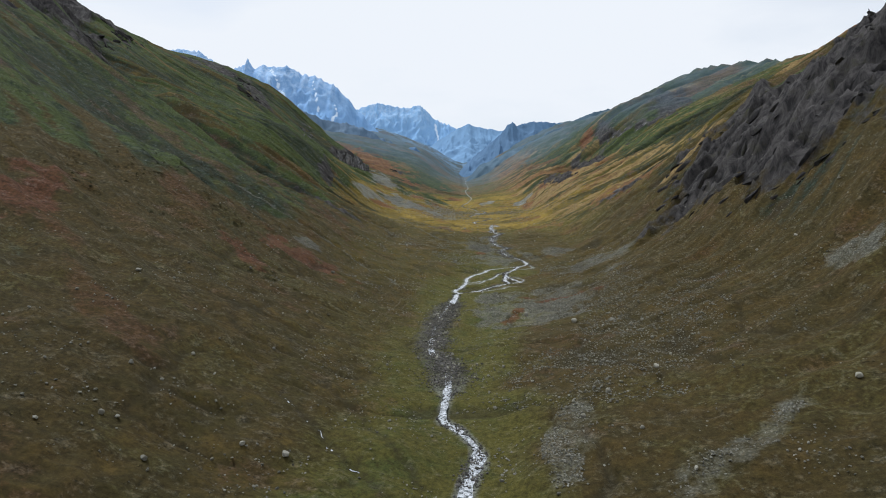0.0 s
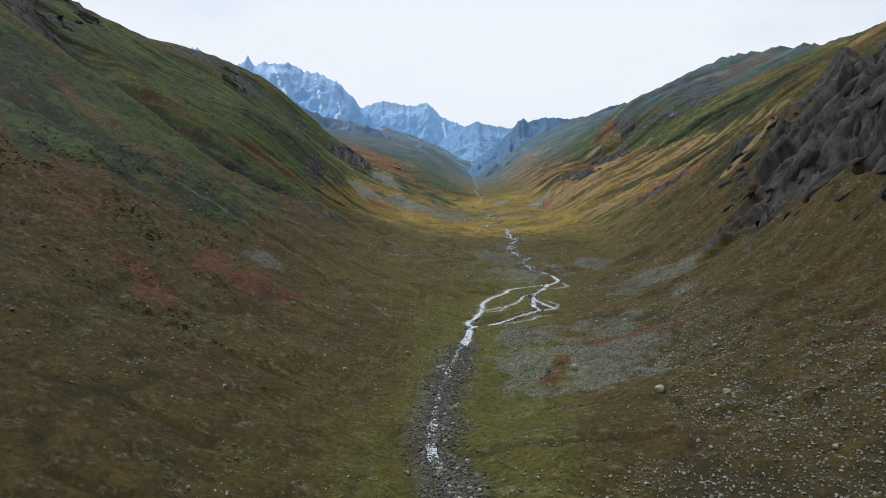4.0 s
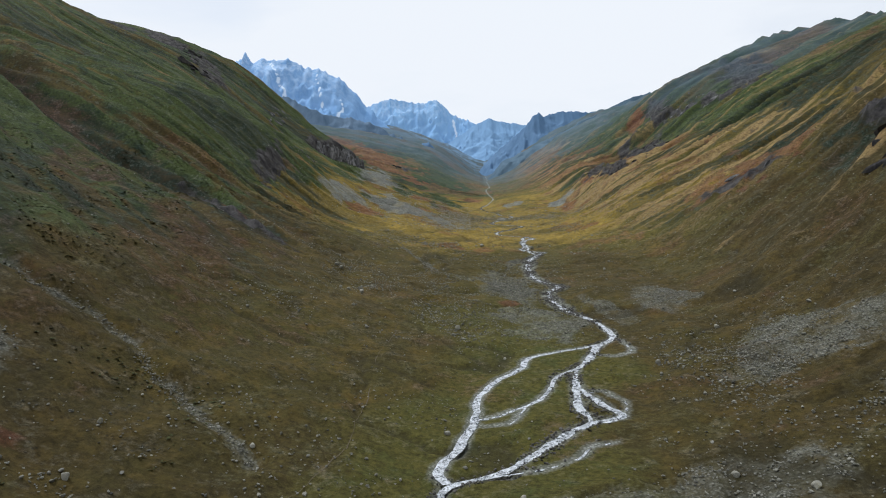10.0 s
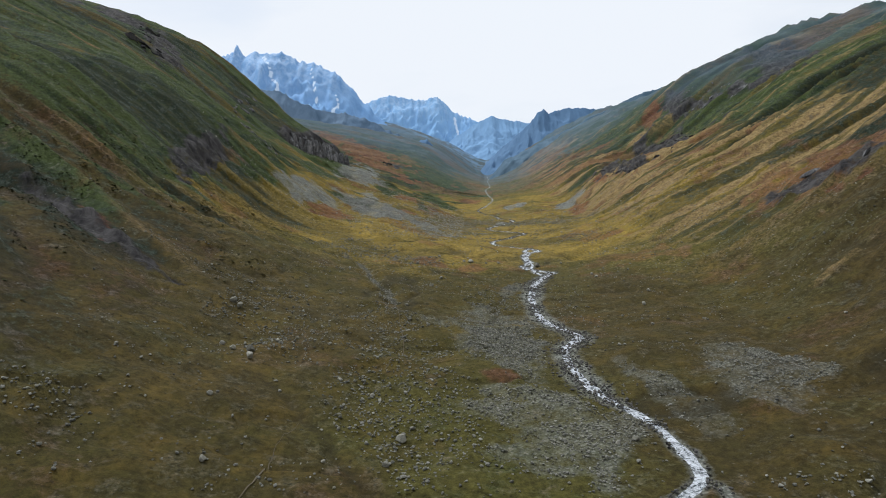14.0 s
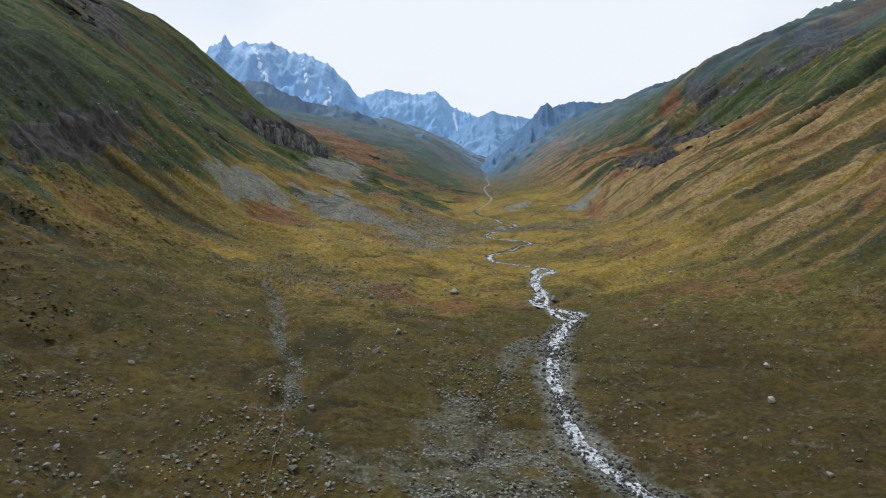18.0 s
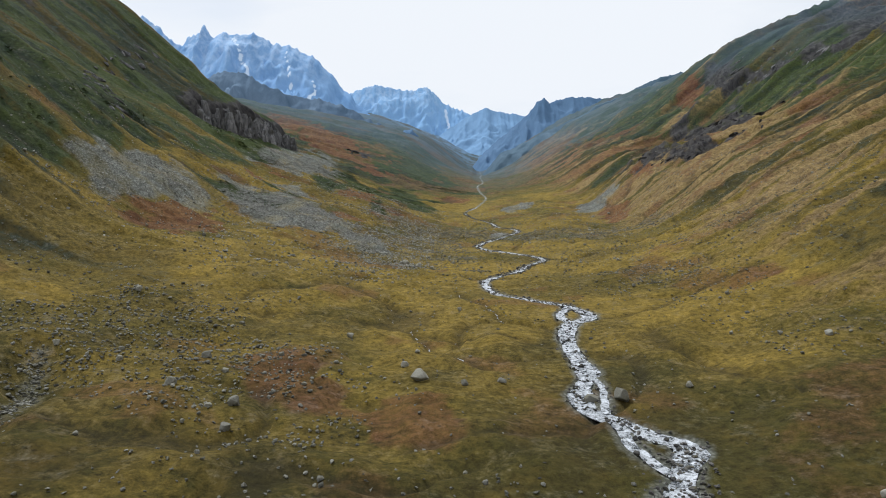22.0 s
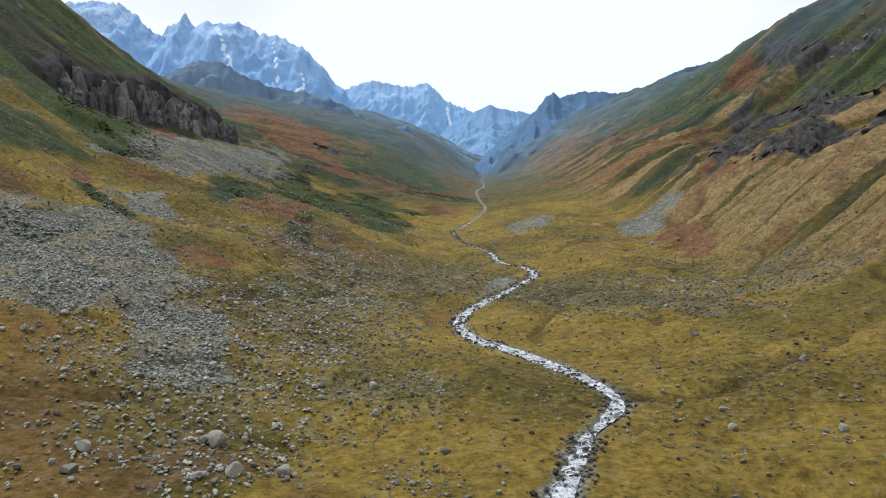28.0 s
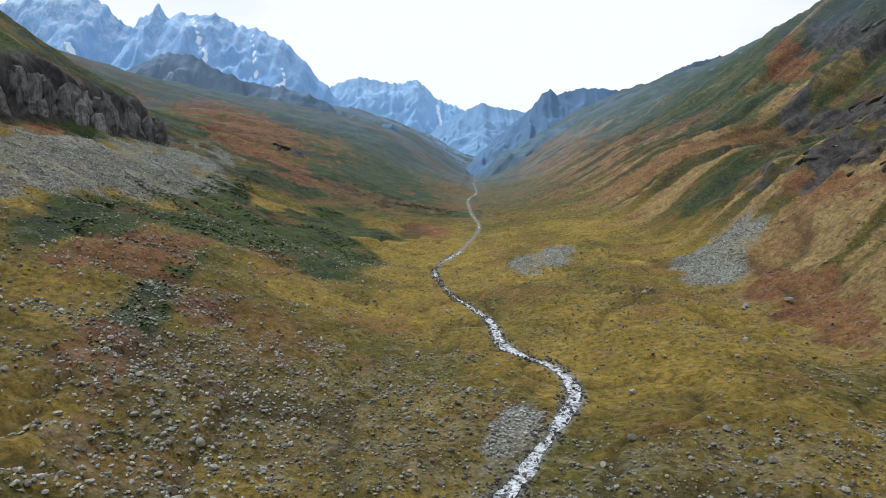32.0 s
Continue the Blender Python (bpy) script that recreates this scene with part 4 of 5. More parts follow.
def block_shapes(count):
    """Broken stones of a few flat faces."""
    shapes = []
    for k in range(count):
        v = block_v * rng.uniform(0.5, 1.3, (8, 1)) + rng.normal(0, 0.22, (8, 3))
        shapes.append(v * np.array([1.15, rng.uniform(0.6, 1.0), rng.uniform(0.45, 0.8)]))
    return np.array(shapes)


def stones(name, label, x, y, size, material, sink=0.25, lift=None):
    for big, shapes, tri in ((False, block_shapes(24), block_f), (True, stone_shapes(24), ico_f)):
        mine = (size > 0.42) == big
        n = int(mine.sum())
        px, py, sz = x[mine], y[mine], size[mine]
        pick = rng.integers(0, len(shapes), n)
        ang = rng.uniform(0, 2 * np.pi, n)
        v = shapes[pick] * (sz * 0.5)[:, None, None]
        tip = rng.normal(0, 0.3, n)
        c, s = np.cos(tip), np.sin(tip)
        v = np.stack([v[..., 0], v[..., 1] * c[:, None] - v[..., 2] * s[:, None], v[..., 1] * s[:, None] + v[..., 2] * c[:, None]], -1)
        c, s = np.cos(ang), np.sin(ang)
        vx = v[..., 0] * c[:, None] - v[..., 1] * s[:, None] + px[:, None]
        vy = v[..., 0] * s[:, None] + v[..., 1] * c[:, None] + py[:, None]
        vz = v[..., 2] + (ground_height(px, py) + sz * (0.28 - sink))[:, None]
        if lift is not None:
            vz = vz + lift[mine][:, None]
        faces = (tri[None] + (np.arange(n) * shapes.shape[1])[:, None, None]).reshape(-1, 3)
        ob = mesh_of(name, np.stack([vx, vy, vz], -1).reshape(-1, 3), faces, material, smooth=False)
        tagged(ob, label, "stones", kind="stuff")


def scatter(count, x0, x1, y0, y1, chance):
    x, y = rng.uniform(x0, x1, count), rng.uniform(y0, y1, count)
    keep = rng.uniform(0, 1, count) < chance(x, y)
    return x[keep], y[keep]


def scree_chance(x, y):
    s = np.maximum(patches(x, y, SCREE_LOW, 71, 0.7, 8.0), patches(x, y, SCREE_HIGH, 72, 0.7, 8.0)) * (1 - 0.9 * patches(x, y, RUSTS_TOO, 85, 1.0, 5.0))
    return s * (0.12 + 0.88 * step(0.38, 0.58, fbm(x / 6, y / 6, 4, 110)))


def field_chance(x, y):
    clump = step(0.46, 0.74, fbm(x / 13, y / 13, 5, 92))
    d, k = distance_to(all_line, x, y, 22.0)
    lower_field = np.maximum(patches(x, y, STONY_LOW, 118, 0.9, 8.0), patches(x, y, STONY_HIGH, 119, 0.9, 8.0))
    return (0.02 + 0.11 * step(500, 580, y) + 0.26 * clump + 0.95 * lower_field) * step(1.6, 4.0, d) * step(150, 60, np.abs(x - 30))


def bank_chance(x, y):
    d, k = distance_to(all_line, x, y, 22.0)
    wide = all_width[k] + bank_reach(y) * (0.8 + 0.9 * step(0.5, 0.7, fbm(x / 30, y / 30, 2, 93)))
    return (1 - 0.4 * step(430, 520, y)) * step(wide, 0.8, d) * (0.3 + 0.7 * step(0.4, 0.6, fbm(x / 4, y / 4, 3, 94)))


def fan_spots(per_metre):
    """Places all over the scree fans."""
    xs, ys = [], []
    for ex, ey, a, b, deg in (*SCREE_LOW, *SCREE_HIGH):
        n = int(math.pi * a * b * 1.5 * per_metre)
        r, th = 1.25 * np.sqrt(rng.uniform(0, 1, n)), rng.uniform(0, 2 * np.pi, n)
        u, v = r * np.cos(th) * a, r * np.sin(th) * b
        c, s = math.cos(radians(deg)), math.sin(radians(deg))
        xs.append(ex + u * c - v * s)
        ys.append(ey + u * s + v * c)
    x, y = np.concatenate(xs), np.concatenate(ys)
    keep = rng.uniform(0, 1, len(x)) < scree_chance(x, y)
    return x[keep], y[keep]


sx, sy = fan_spots(5.4)
fan = sy > 535
size = 0.22 + 0.85 * rng.beta(1.0, 7.0, len(sx))
stones("scree", "loose grey scree stones lying in fans on the slope", sx[~fan], sy[~fan], size[~fan], STONE, 0.02)
stones("scree", "pale grey scree stones below the columned cliff", sx[fan], sy[fan], 1.05 * size[fan], FAN_STONE, 0.02)
sx, sy = scatter(330000, -110, 130, 75, 780, field_chance)
far_field = (sy > 540) & (sx < 12)
size = 0.22 + 1.15 * rng.beta(0.9, 6.5, len(sx))
stones("scattered_stones", "grey stones scattered over the brown turf", sx[~far_field], sy[~far_field], size[~far_field], STONE, 0.05)
stones("scattered_stones", "pale stones strewn over the golden turf", sx[far_field], sy[far_field], 1.25 * size[far_field], PALE_STONE, 0.05)
gully_spots = rng.integers(0, len(gully_all), 2600)
sx, sy = gully_all[gully_spots, 0] + rng.normal(0, 0.6, 2600), gully_all[gully_spots, 1] + rng.normal(0, 0.6, 2600)
stones("gully_stones", "grey stones washed together in a dry gully", sx, sy, 0.2 + 0.6 * rng.beta(1, 6, 2600), STONE, 0.05)
near_line = main_line[(main_line[:, 1] > 70) & (main_line[:, 1] < 800)]
pickers = rng.integers(0, len(near_line), 40000)
bx, by = near_line[pickers, 0] + rng.normal(0, 2.6, len(pickers)), near_line[pickers, 1] + rng.normal(0, 1.5, len(pickers))
wide = (near_line[pickers, 1] > 135) & (near_line[pickers, 1] < 235)
bx = np.where(wide, near_line[pickers, 0] + 1.0 + rng.normal(0, 4.2, len(pickers)), bx)
rough_line = main_line[(my > 146) & (my < 244)]
pickers = rng.integers(0, len(rough_line), 9000)
bx, by = np.concatenate([bx, rough_line[pickers, 0] + 0.8 + rng.normal(0, 2.4, 9000)]), np.concatenate([by, rough_line[pickers, 1] + rng.normal(0, 1, 9000)])
keep = rng.uniform(0, 1, len(bx)) < bank_chance(bx, by)
bx, by = bx[keep], by[keep]
d, k = distance_to(main_line, bx, by, 22.0)
d2, k2 = distance_to(all_line, bx, by, 22.0)
clear = ~((by > 244) & (by < 345) & (d2 < all_width[k2] + 0.45)) & ~((by < 150) & (d < stream_width[k] + 0.3) & (rng.uniform(0, 1, len(bx)) < 0.6))
bx, by, d, k = bx[clear], by[clear], d[clear], k[clear]
afloat = (0.42 - 0.3 * (rng.uniform(0, 1, len(bx)) < 0.6) * step(430, 500, by)) * step(stream_width[k] + 0.5, stream_width[k] - 0.1, d)
stones("stream_stones", "wet dark stones along and in the stream bed", bx, by, 0.22 + 0.9 * rng.beta(1.2, 4.5, len(bx)), WET_STONE, 0.1, afloat)

# Single boulders: x, y, size in metres.
BOULDERS_LOW = ((-23.5, 97, 1.5), (-49, 103.5, 1.2), (-45, 119, 1.0), (67, 106, 1.5), (-67, 147, 1.4), (-46, 88, 1.3), (-38, 82.5, 1.2), (99, 188, 1.6), (35, 90, 1.0), (-29.5, 96, 1.1), (32, 105, 1.0),
                (27.5, 219, 2.2), (38, 192, 2.0), (47, 184, 1.8), (-36, 176, 1.1), (-56, 194, 1.2), (-26, 207.5, 1.0), (34, 212, 1.1), (-39, 236, 1.7), (-35, 258, 1.1), (-19, 265, 1.0), (66.5, 262.5, 1.8),
                (48, 255.5, 1.6), (-19.5, 360, 1.8), (-29.5, 385, 1.6), (49, 238, 1.2), (52, 295, 1.1))
BOULDERS_MID = ((-41.6, 397, 1.5), (6.6, 340, 1.8), (45.7, 310, 1.5), (64, 330, 1.4), (-2.5, 345, 1.2), (-36, 316, 1.1), (-18.6, 341, 1.2), (77, 353, 1.2), (-20, 362.5, 2.3), (-31, 385.6, 1.7), (-26.4, 366.7, 1.4),
                (57, 417, 1.3), (52, 457.6, 1.2), (5.3, 431.6, 1.6), (7.5, 442.4, 1.4), (52.3, 452.3, 1.3), (60.7, 427, 1.5), (-24, 416, 1.2), (1.0, 409, 1.1), (-9.2, 476, 1.6), (-10, 488, 1.7), (-1.2, 472, 1.6), (16, 484, 2.6))
BOULDERS_HIGH = ((4.1, 507, 1.4), (21, 483.6, 1.2), (25.4, 485, 1.4), (38.2, 481, 2.9), (35, 481.5, 2.0), (46.4, 484, 1.3), (13.4, 492, 1.4), (6.3, 578.7, 2.2), (9.8, 572.3, 1.9), (13.1, 574.3, 1.6), (-2.4, 574.2, 1.4),
                 (-1.5, 570.5, 1.5), (19.8, 625.5, 1.5), (58.2, 615.4, 1.3), (65.2, 600.3, 1.2), (59.5, 581.6, 1.1), (17, 596, 1.3), (3.6, 646, 1.6), (8.9, 649, 1.3), (-1.1, 662, 1.4), (5.4, 651, 1.3), (56.5, 657, 1.4),
                 (87.5, 719, 1.6), (81, 721, 1.9), (69, 693, 1.2))


def boulder_mesh(k):
    b = bmesh.new()
    bmesh.ops.create_icosphere(b, subdivisions=3, radius=0.5)
    r = random.Random(400 + k)
    planes = []
    for j in range(9):
        n = Vector((r.gauss(0, 1), r.gauss(0, 1), r.gauss(0, 0.8))).normalized()
        planes.append((n, r.uniform(0.22, 0.40)))
    sy, sz = r.uniform(0.7, 0.95), r.uniform(0.6, 0.85)
    for v in b.verts:
        p = v.co.copy()
        p *= 1 + 0.18 * noise.noise(p * 3.1 + Vector((k * 7.0, 0, 0)))
        for n, lim in planes:
            over = p.dot(n) - lim
            if over > 0:
                p -= n * over * 0.92
        p *= 1 + 0.05 * noise.noise(p * 11 + Vector((0, k * 5.0, 0)))
        v.co = (p.x, p.y * sy, p.z * sz)
    me = bpy.data.meshes.new("boulder")
    b.to_mesh(me)
    b.free()
    me.materials.append(BOULDER)
    return me


boulder_meshes = [boulder_mesh(k) for k in range(9)]
rand_x, rand_y = scatter(9000, -95, 115, 82, 760, lambda x, y: 0.10 * field_chance(x, y) + 0.05 * scree_chance(x, y))
bed_boulders = main_line[(my > 148) & (my < 240)]
pick = rng.integers(0, len(bed_boulders), 60)
bed_spots = [(bed_boulders[k, 0] + rng.normal(0.8, 2.6), bed_boulders[k, 1] + rng.normal(0, 1), 0.8 + 0.8 * rng.beta(1, 3)) for k in pick]
spots = [*BOULDERS_LOW, *BOULDERS_MID, *BOULDERS_HIGH]
spots += bed_spots
spots += [(a, b, 0.9 + 0.8 * rng.beta(1, 4)) for a, b in zip(rand_x[:205], rand_y[:205])]
spot_z = ground_height(np.array([s[0] for s in spots]), np.array([s[1] for s in spots]))
for i, ((bx, by, size), bz) in enumerate(zip(spots, spot_z)):
    ob = new("boulder", boulder_meshes[i % 9])
    ob.matrix_world = pose(bx, by, bz + size * 0.2, rng.uniform(-14, 14), rng.uniform(-14, 14), rng.uniform(0, 360)) @ Matrix.Scale(size * 0.95, 4)
    big = "large pale grey boulder" if size > 1.7 else "grey lichen-spotted boulder"
    where = "lying in the rough stream bed" if 148 < by < 240 and abs(bx) < 9 else "half sunk in the autumn turf"
    tagged(ob, f"{big} {where}", "boulder", "boulders on the valley floor")


# ---------------------------------------------------------------- tussocks and dwarf shrubs
def tuft_material():
    m, nt, bsdf = shader("dry_tussock")
    g = nt.nodes.new("ShaderNodeNewGeometry")
    pick = g.outputs["Random Per Island"]
    col = blend(nt, pick, (0.060, 0.056, 0.026), (0.130, 0.104, 0.042))
    nt.links.new(col, bsdf.inputs["Base Color"])
    bsdf.inputs["Roughness"].default_value = 0.95
    bsdf.inputs["Specular IOR Level"].default_value = 0.1
    return m


def shrub_material():
    m, nt, bsdf = shader("dark_shrub_leaves")
    g = nt.nodes.new("ShaderNodeNewGeometry")
    col = blend(nt, g.outputs["Random Per Island"], (0.070, 0.090, 0.038), (0.125, 0.150, 0.058))
    nt.links.new(col, bsdf.inputs["Base Color"])
    bsdf.inputs["Roughness"].default_value = 0.85
    bsdf.inputs["Specular IOR Level"].default_value = 0.15
    return m


def heath_material():
    m, nt, bsdf = shader("dark_heath_leaves")
    g = nt.nodes.new("ShaderNodeNewGeometry")
    col = blend(nt, g.outputs["Random Per Island"], (0.034, 0.040, 0.018), (0.070, 0.074, 0.030))
    nt.links.new(col, bsdf.inputs["Base Color"])
    bsdf.inputs["Roughness"].default_value = 0.9
    bsdf.inputs["Specular IOR Level"].default_value = 0.1
    return m


def tufts(name, label, x, y, size, leaves, material):
    """Each plant is a spray of small tilted blades that reach up and outwards."""
    n = len(x)
    base = np.stack([x, y, ground_height(x, y) - 0.05], 1)
    ang = rng.uniform(0, 2 * np.pi, (n, leaves))
    reach = rng.uniform(0.25, 0.6, (n, leaves)) * size[:, None]
    rise = rng.uniform(0.05, 0.2, (n, leaves)) * size[:, None]
    wide = rng.uniform(0.14, 0.3, (n, leaves)) * size[:, None]
    dx, dy = np.cos(ang), np.sin(ang)
    inner = np.stack([dx * reach * 0.15, dy * reach * 0.15, 0 * rise], -1)
    outer = np.stack([dx * reach, dy * reach, rise], -1)
    across = np.stack([-dy * wide, dx * wide, 0 * wide], -1)
    quad = np.stack([inner - across, inner + across, outer + across * 0.6, outer - across * 0.6], 2) + base[:, None, None, :]
    ob = mesh_of(name, quad.reshape(-1, 3), np.arange(n * leaves * 4).reshape(-1, 4), material, smooth=False)
    return tagged(ob, label, "plants", kind="stuff")


def tuft_chance(x, y):
    d, k = distance_to(all_line, x, y, 22.0)
    return step(0.46, 0.66, fbm(x / 9, y / 9, 4, 95)) * step(2.5, 5, d) * (1 - 0.7 * scree_chance(x, y))


def shrub_chance(x, y):
    z, off, rise = plan_height(x, y)
    return patches(x, y, GREENS, 76, 0.8, 26.0) * (off < 0) * step(560, 620, y) * step(0.42, 0.6, fbm(x / 7, y / 7, 3, 96))


tx, ty = scatter(45000, -90, 115, 78, 760, tuft_chance)
tufts("tussocks", "dark dry grass tussocks dotted over the turf", tx, ty, rng.uniform(0.2, 0.5, len(tx)), 5, tuft_material())
def heath_chance(x, y):
    z, off, rise = plan_height(x, y)
    return (off < 0) * step(10, 24, rise + 30 * (fbm(x / 30, y / 30, 3, 146) - 0.5)) * step(62, 44, rise) * step(0.46, 0.62, fbm(x / 8, y / 8, 4, 147))


tx, ty = scatter(36000, -140, -25, 190, 520, heath_chance)
tufts("heath_shrubs", "low dark heath shrubs dotted over the brown slope", tx, ty, rng.uniform(0.35, 0.9, len(tx)), 9, heath_material())
tx, ty = scatter(80000, -110, 30, 560, 940, shrub_chance)
tufts("dwarf_shrubs", "low dark green shrubs in mats on the slopes", tx, ty, rng.uniform(0.4, 1.1, len(tx)), 9, shrub_material())


# ---------------------------------------------------------------- footpaths
def earth_material():
    m, nt, bsdf = shader("trodden_earth")
    n = tex(nt, 2.5, 5, 0.7)
    nt.links.new(blend(nt, remap(nt, n, 0.35, 0.65), (0.075, 0.058, 0.032), (0.11, 0.09, 0.055)), bsdf.inputs["Base Color"])
    bsdf.inputs["Roughness"].default_value = 0.95
    return m


EARTH = earth_material()


def footpath(points, width):
    line = polyline(points, 0.6)
    line = line + 1.0 * np.stack([fbm(line[:, 1] / 4, line[:, 0] / 4, 3, 97) - 0.5, fbm(line[:, 0] / 4, line[:, 1] / 4, 3, 98) - 0.5], 1)
    t = np.gradient(line, axis=0)
    t = t / np.hypot(t[:, 0], t[:, 1])[:, None]
    w = width * (0.4 + 0.9 * vnoise(np.arange(len(line)) / 5.0, np.zeros(len(line)), 99))
    rows = []
    for v in (-0.5, 0.0, 0.5):
        px, py = line[:, 0] - t[:, 1] * w * v, line[:, 1] + t[:, 0] * w * v
        rows.append(np.stack([px, py, ground_height(px, py) + 0.10], 1))
    verts = np.stack(rows, 1).reshape(-1, 3)
    ob = mesh_of("footpath", verts, grid_faces(len(line), 3)[:, ::-1], EARTH)
    tagged(ob, "narrow pale footpath trodden into the turf", "footpath", kind="structure")


for points in (((-21, 190), (-20, 201), (-18, 215), (-15, 234), (-11, 255), (-8, 270)), ((-24, 188), (-22, 200), (-19, 212), (-15, 233)), ((-18, 188), (-17, 203), (-15, 222), (-11, 240), (-10, 254)),
               ((22, 570), (21.6, 573), (20.9, 576), (19.2, 581), (20, 590)), ((-2, 398), (-1.4, 403), (-0.9, 409)), ((-10.6, 406), (-7.6, 408), (-4.3, 408.4), (-1, 409)),
               ((-8.7, 305), (-7.9, 316), (-7, 325), (-7.5, 333), (-6.8, 340)), ((1.3, 364), (3.6, 372), (2.7, 382), (-1.1, 405)), ((1.6, 208), (4.5, 204.5), (10, 202), (13, 198)), ((-7.7, 270), (-7.9, 282), (-7.7, 293))):
    footpath(points, 0.12)


# ---------------------------------------------------------------- cliffs and crags
def cliff_material(name, pale, dark):
    m, nt, bsdf = shader(name)
    info = nt.nodes.new("ShaderNodeObjectInfo")
    crack = tex(nt, 0.7, 8, 0.74, stretch=(1.0, 1.0, 0.22), warp=0.6)
    stain = tex(nt, 0.16, 6, 0.65, warp=0.5)
    col = blend(nt, remap(nt, crack, 0.36, 0.64), dark, pale)
    col = blend(nt, remap(nt, stain, 0.50, 0.64, 0.0, 0.55), col, LICHEN)
    tone = remap(nt, info.outputs["Random"], 0.0, 1.0, 0.7, 1.25)
    n = nt.nodes.new("ShaderNodeHueSaturation")
    nt.links.new(tone, n.inputs["Value"])
    nt.links.new(col, n.inputs["Color"])
    nt.links.new(n.outputs["Color"], bsdf.inputs["Base Color"])
    bsdf.inputs["Roughness"].default_value = 0.93
    bsdf.inputs["Specular IOR Level"].default_value = 0.15
    bump(nt, bsdf, crack, 0.9, 0.7)
    return m


CLIFF_ROCK = cliff_material("weathered_cliff_rock", (0.25, 0.245, 0.245), (0.055, 0.056, 0.062))
# Same recipe as the cliff rock with darker colours, for the crags.
CRAG_ROCK = cliff_material("dark_crag_rock", (0.056, 0.053, 0.054), (0.019, 0.018, 0.019))


def column_mesh(k):
    """An upright, cracked rock column one metre high and about one wide, with a broken top."""
    r = random.Random(900 + k)
    b = bmesh.new()
    sides, levels = 9, 9
    turn = [r.uniform(-0.2, 0.2) for i in range(sides)]
    out = [r.uniform(0.30, 0.66) for i in range(sides)]
    rings = []
    for j in range(levels):
        h = j / (levels - 1)
        ring = []
        for i in range(sides):
            a = 2 * math.pi * (i + turn[i]) / sides
            ledge = 0.10 * noise.noise(Vector((i * 1.7, j * 0.9, k * 3.1))) + 0.07 * r.uniform(-1, 1)
            rad = out[i] * (1.28 - 0.42 * h - 0.35 * max(0, h - 0.75) * 4) + ledge
            top = h * (1 + 0.16 * noise.noise(Vector((i * 0.8, k * 2.0, 1.0))))
            ring.append(b.verts.new((rad * math.cos(a), rad * math.sin(a), top)))
        rings.append(ring)
    for lo, hi in zip(rings, rings[1:]):
        for i in range(sides):
            b.faces.new((lo[i], lo[(i + 1) % sides], hi[(i + 1) % sides], hi[i]))
    crown = b.verts.new((r.uniform(-0.1, 0.1), r.uniform(-0.1, 0.1), 1.0 + r.uniform(0.0, 0.05)))
    for i in range(sides):
        b.faces.new((rings[-1][i], rings[-1][(i + 1) % sides], crown))
    me = bpy.data.meshes.new("rock_column")
    b.to_mesh(me)
    b.free()
    me.materials.append(CLIFF_ROCK)
    return me


def block_mesh(k, material):
    """A broken crag block, longer than wide, with flat faces and sharp edges."""
    r = random.Random(700 + k)
    b = bmesh.new()
    bmesh.ops.create_icosphere(b, subdivisions=2, radius=0.6)
    planes = [(Vector((r.gauss(0, 0.8), r.gauss(0, 1), r.gauss(0, 0.8))).normalized(), r.uniform(0.13, 0.4)) for j in range(9)]
    for v in b.verts:
        p = v.co * (1 + 0.22 * noise.noise(v.co * 3.0 + Vector((k * 5.0, 0, 0))))
        for n, lim in planes:
            over = p.dot(n) - lim
            if over > 0:
                p -= n * over
        v.co = p * (1 + 0.09 * noise.noise(p * 9 + Vector((0, k * 3.0, 0))))
    me = bpy.data.meshes.new("rock_block")
    b.to_mesh(me)
    b.free()
    me.materials.append(material)
    return me


column_meshes = [column_mesh(k) for k in range(10)]
pale_blocks = [block_mesh(k, CLIFF_ROCK) for k in range(10)]
dark_blocks = [block_mesh(k, CRAG_ROCK) for k in range(10)]
r_cliff = random.Random(55)


def rock_piece(name, mesh, parent, m):
    ob = new(name, mesh)
    ob.parent = parent
    ob.matrix_world = m
    return ob


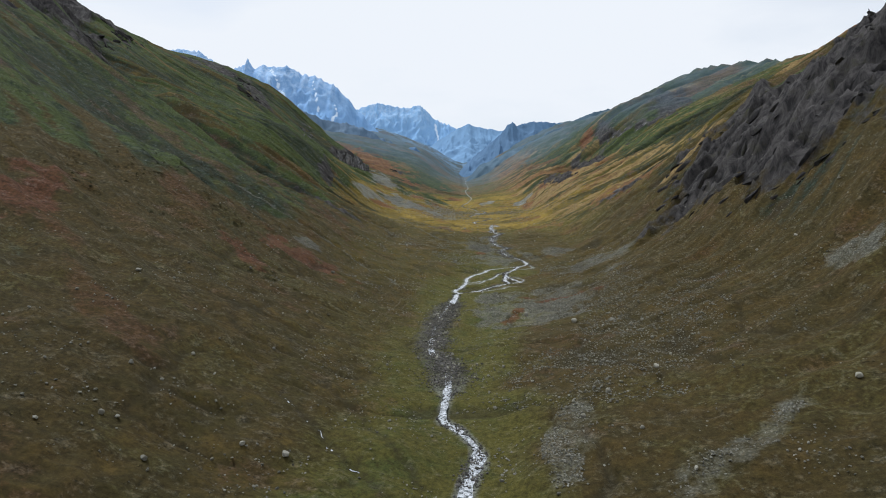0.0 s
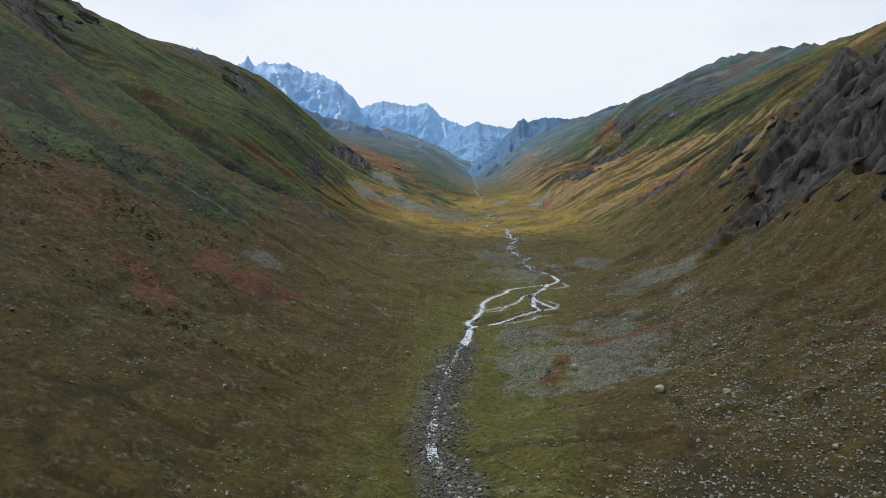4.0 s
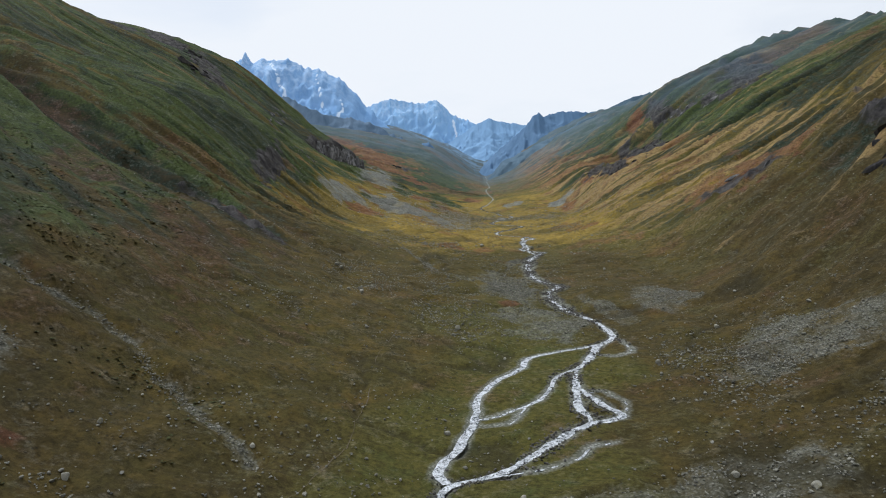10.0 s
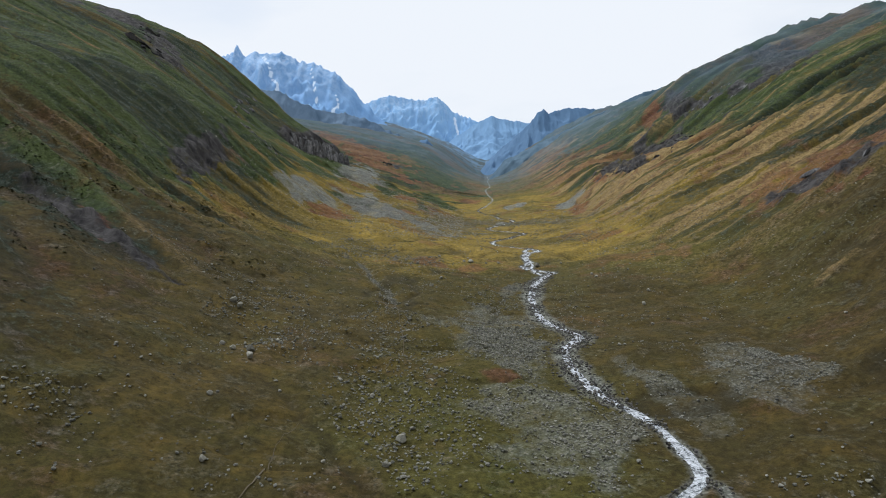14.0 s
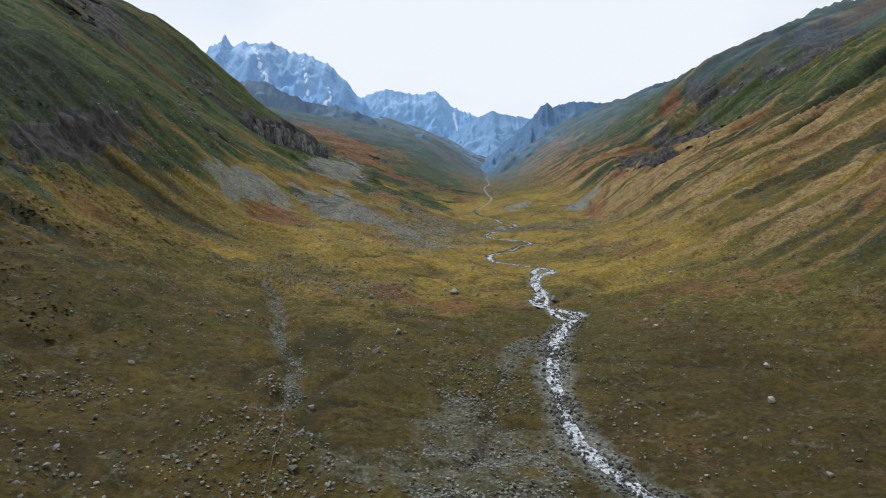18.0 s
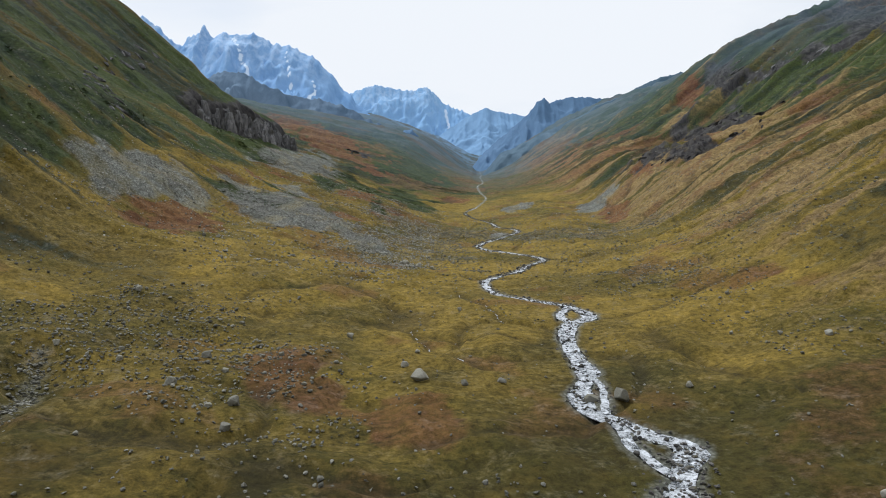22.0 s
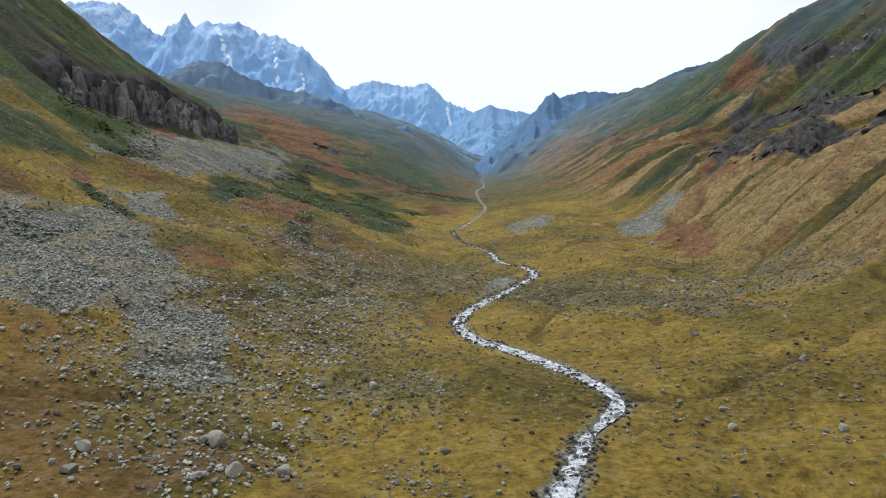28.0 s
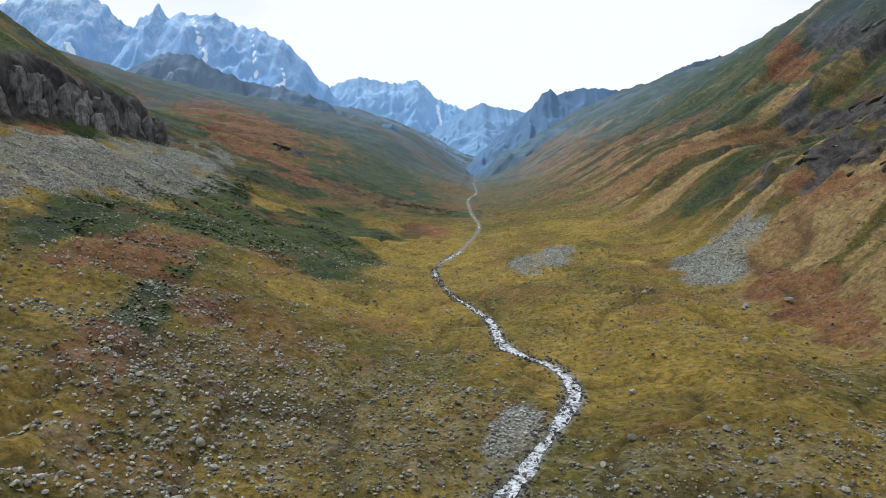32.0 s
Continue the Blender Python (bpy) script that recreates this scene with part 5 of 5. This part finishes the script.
def columned_cliff():
    """Columns shoulder to shoulder along the edge of the left spur."""
    ax, ay = CLIFF_FROM
    length = math.hypot(CLIFF_TO[0] - ax, CLIFF_TO[1] - ay)
    ux, uy = (CLIFF_TO[0] - ax) / length, (CLIFF_TO[1] - ay) / length
    cliff = tagged(new("cliff"), "grey columned rock cliff with dark vertical clefts on a grassy spur", "cliff")
    cliff.matrix_world = pose(ax, ay, float(ground_height(np.array([ax]), np.array([ay]))[0]))
    bpy.context.view_layer.update()
    u = 6.0
    while u < length - 4:
        wide = r_cliff.uniform(3.0, 6.5)
        ground_n = np.linspace(-24, 24, 97)
        px, py = ax + ux * u - uy * ground_n, ay + uy * u + ux * ground_n
        pz = ground_height(px, py)
        edge = int(np.argmax(np.convolve(np.gradient(pz), np.ones(7), "same")))
        base, top = pz[max(edge - 8, 0)], pz[min(edge + 9, 96)]
        drop = max(top - base, 5.0) * step(0, 26, u) * step(0, 16, length - u)
        if r_cliff.random() < 0.9 and drop > 4:
            for lift, back, share in ((0.0, 0.0, 1.0), (-0.5, -3.4, r_cliff.uniform(0.35, 0.75))):
                if back and r_cliff.random() < 0.35:
                    continue
                n = ground_n[edge] + back + r_cliff.uniform(-1.0, 1.0)
                tall = (0.85 * drop * share + 3.2) * r_cliff.uniform(0.72, 0.99)
                w = wide * (1.0 if not back else 0.8)
                m = pose(ax + ux * u - uy * n, ay + uy * u + ux * n, base - 3.2, r_cliff.uniform(-4, 4), r_cliff.uniform(-9, 0), r_cliff.uniform(0, 360)) @ Matrix.Diagonal((w * 1.15, w * 1.15, tall, 1))
                rock_piece("rock_column", column_meshes[r_cliff.randrange(10)], cliff, m)
        u += wide * r_cliff.uniform(0.62, 1.0)


columned_cliff()


def crag(label, cx, cy, a, b, deg, count, lo, hi, blocks):
    """Blocks of bare rock that break through a steep slope, x, y, half length, half width, degrees."""
    r = random.Random(int(cx * 7 + cy))
    c, s = math.cos(radians(deg)), math.sin(radians(deg))
    spots = []
    while len(spots) < count:
        u, v = r.uniform(-1, 1), r.uniform(-1, 1)
        if u * u + v * v < 1:
            spots.append((cx + u * a * c - v * b * s, cy + u * a * s + v * b * c))
    x, y = np.array(spots).T
    thick = fbm(x / 14, y / 14, 3, 117) > 0.42
    x, y = x[thick], y[thick]
    z, zx, zy = ground_height(x, y), ground_height(x + 2, y), ground_height(x, y + 2)
    top = tagged(new("crag"), label, "crag")
    top.matrix_world = pose(cx, cy, float(z.mean()))
    bpy.context.view_layer.update()
    for px, py, pz, gx_, gy_ in zip(x, y, z, (zx - z) / 2, (zy - z) / 2):
        size = lo + (hi - lo) * r.random() ** 2.2
        fall = math.degrees(math.atan2(gy_, gx_))
        tilt = math.degrees(math.atan(math.hypot(gx_, gy_)))
        m = pose(px, py, pz - 0.08 * size, 0, 0, fall + r.uniform(-25, 25)) @ pose(0, 0, 0, r.uniform(-20, 20), -0.75 * tilt, 0) @ Matrix.Diagonal((size * r.uniform(1.8, 3.4), size * r.uniform(0.6, 1.0), size * r.uniform(0.6, 1.0), 1))
        rock_piece("rock_block", blocks[r.randrange(10)], top, m)


crag("dark rock crag of broken buttresses on the steep valley side", 150, 300, 105, 46, 84, 460, 1.4, 5.0, dark_blocks)
crag("dark rock outcrop above rust-red turf on the slope", 131, 740, 46, 11, 110, 130, 0.7, 2.2, dark_blocks)
crag("dark rock band in the green upper slope", 190, 850, 60, 14, 100, 120, 1.0, 3.4, dark_blocks)
crag("pale broken rocks high on the ridge side", 245, 905, 60, 16, 100, 70, 1.3, 4, pale_blocks)
crag("small dark rock step in the rust-brown bench", -72, 985, 12, 5, 90, 14, 2.0, 5, dark_blocks)
crag("broken rocks at the foot of the slope", 120, 462, 22, 7, 110, 26, 1.0, 3, pale_blocks)
crag("grey crags on the crest of the green slope", -216, 745, 55, 13, 118, 110, 1.5, 6, dark_blocks)
crag("grey crags on the crest of the green slope", -282, 585, 80, 16, 96, 110, 1.8, 6.5, dark_blocks)
crag("rock ribs in the grass above the columned cliff", -150, 760, 60, 9, 100, 60, 1.2, 4, pale_blocks)
crag("grey rock ribs in the green slope", -112, 655, 34, 7, 125, 40, 1.2, 4, pale_blocks)
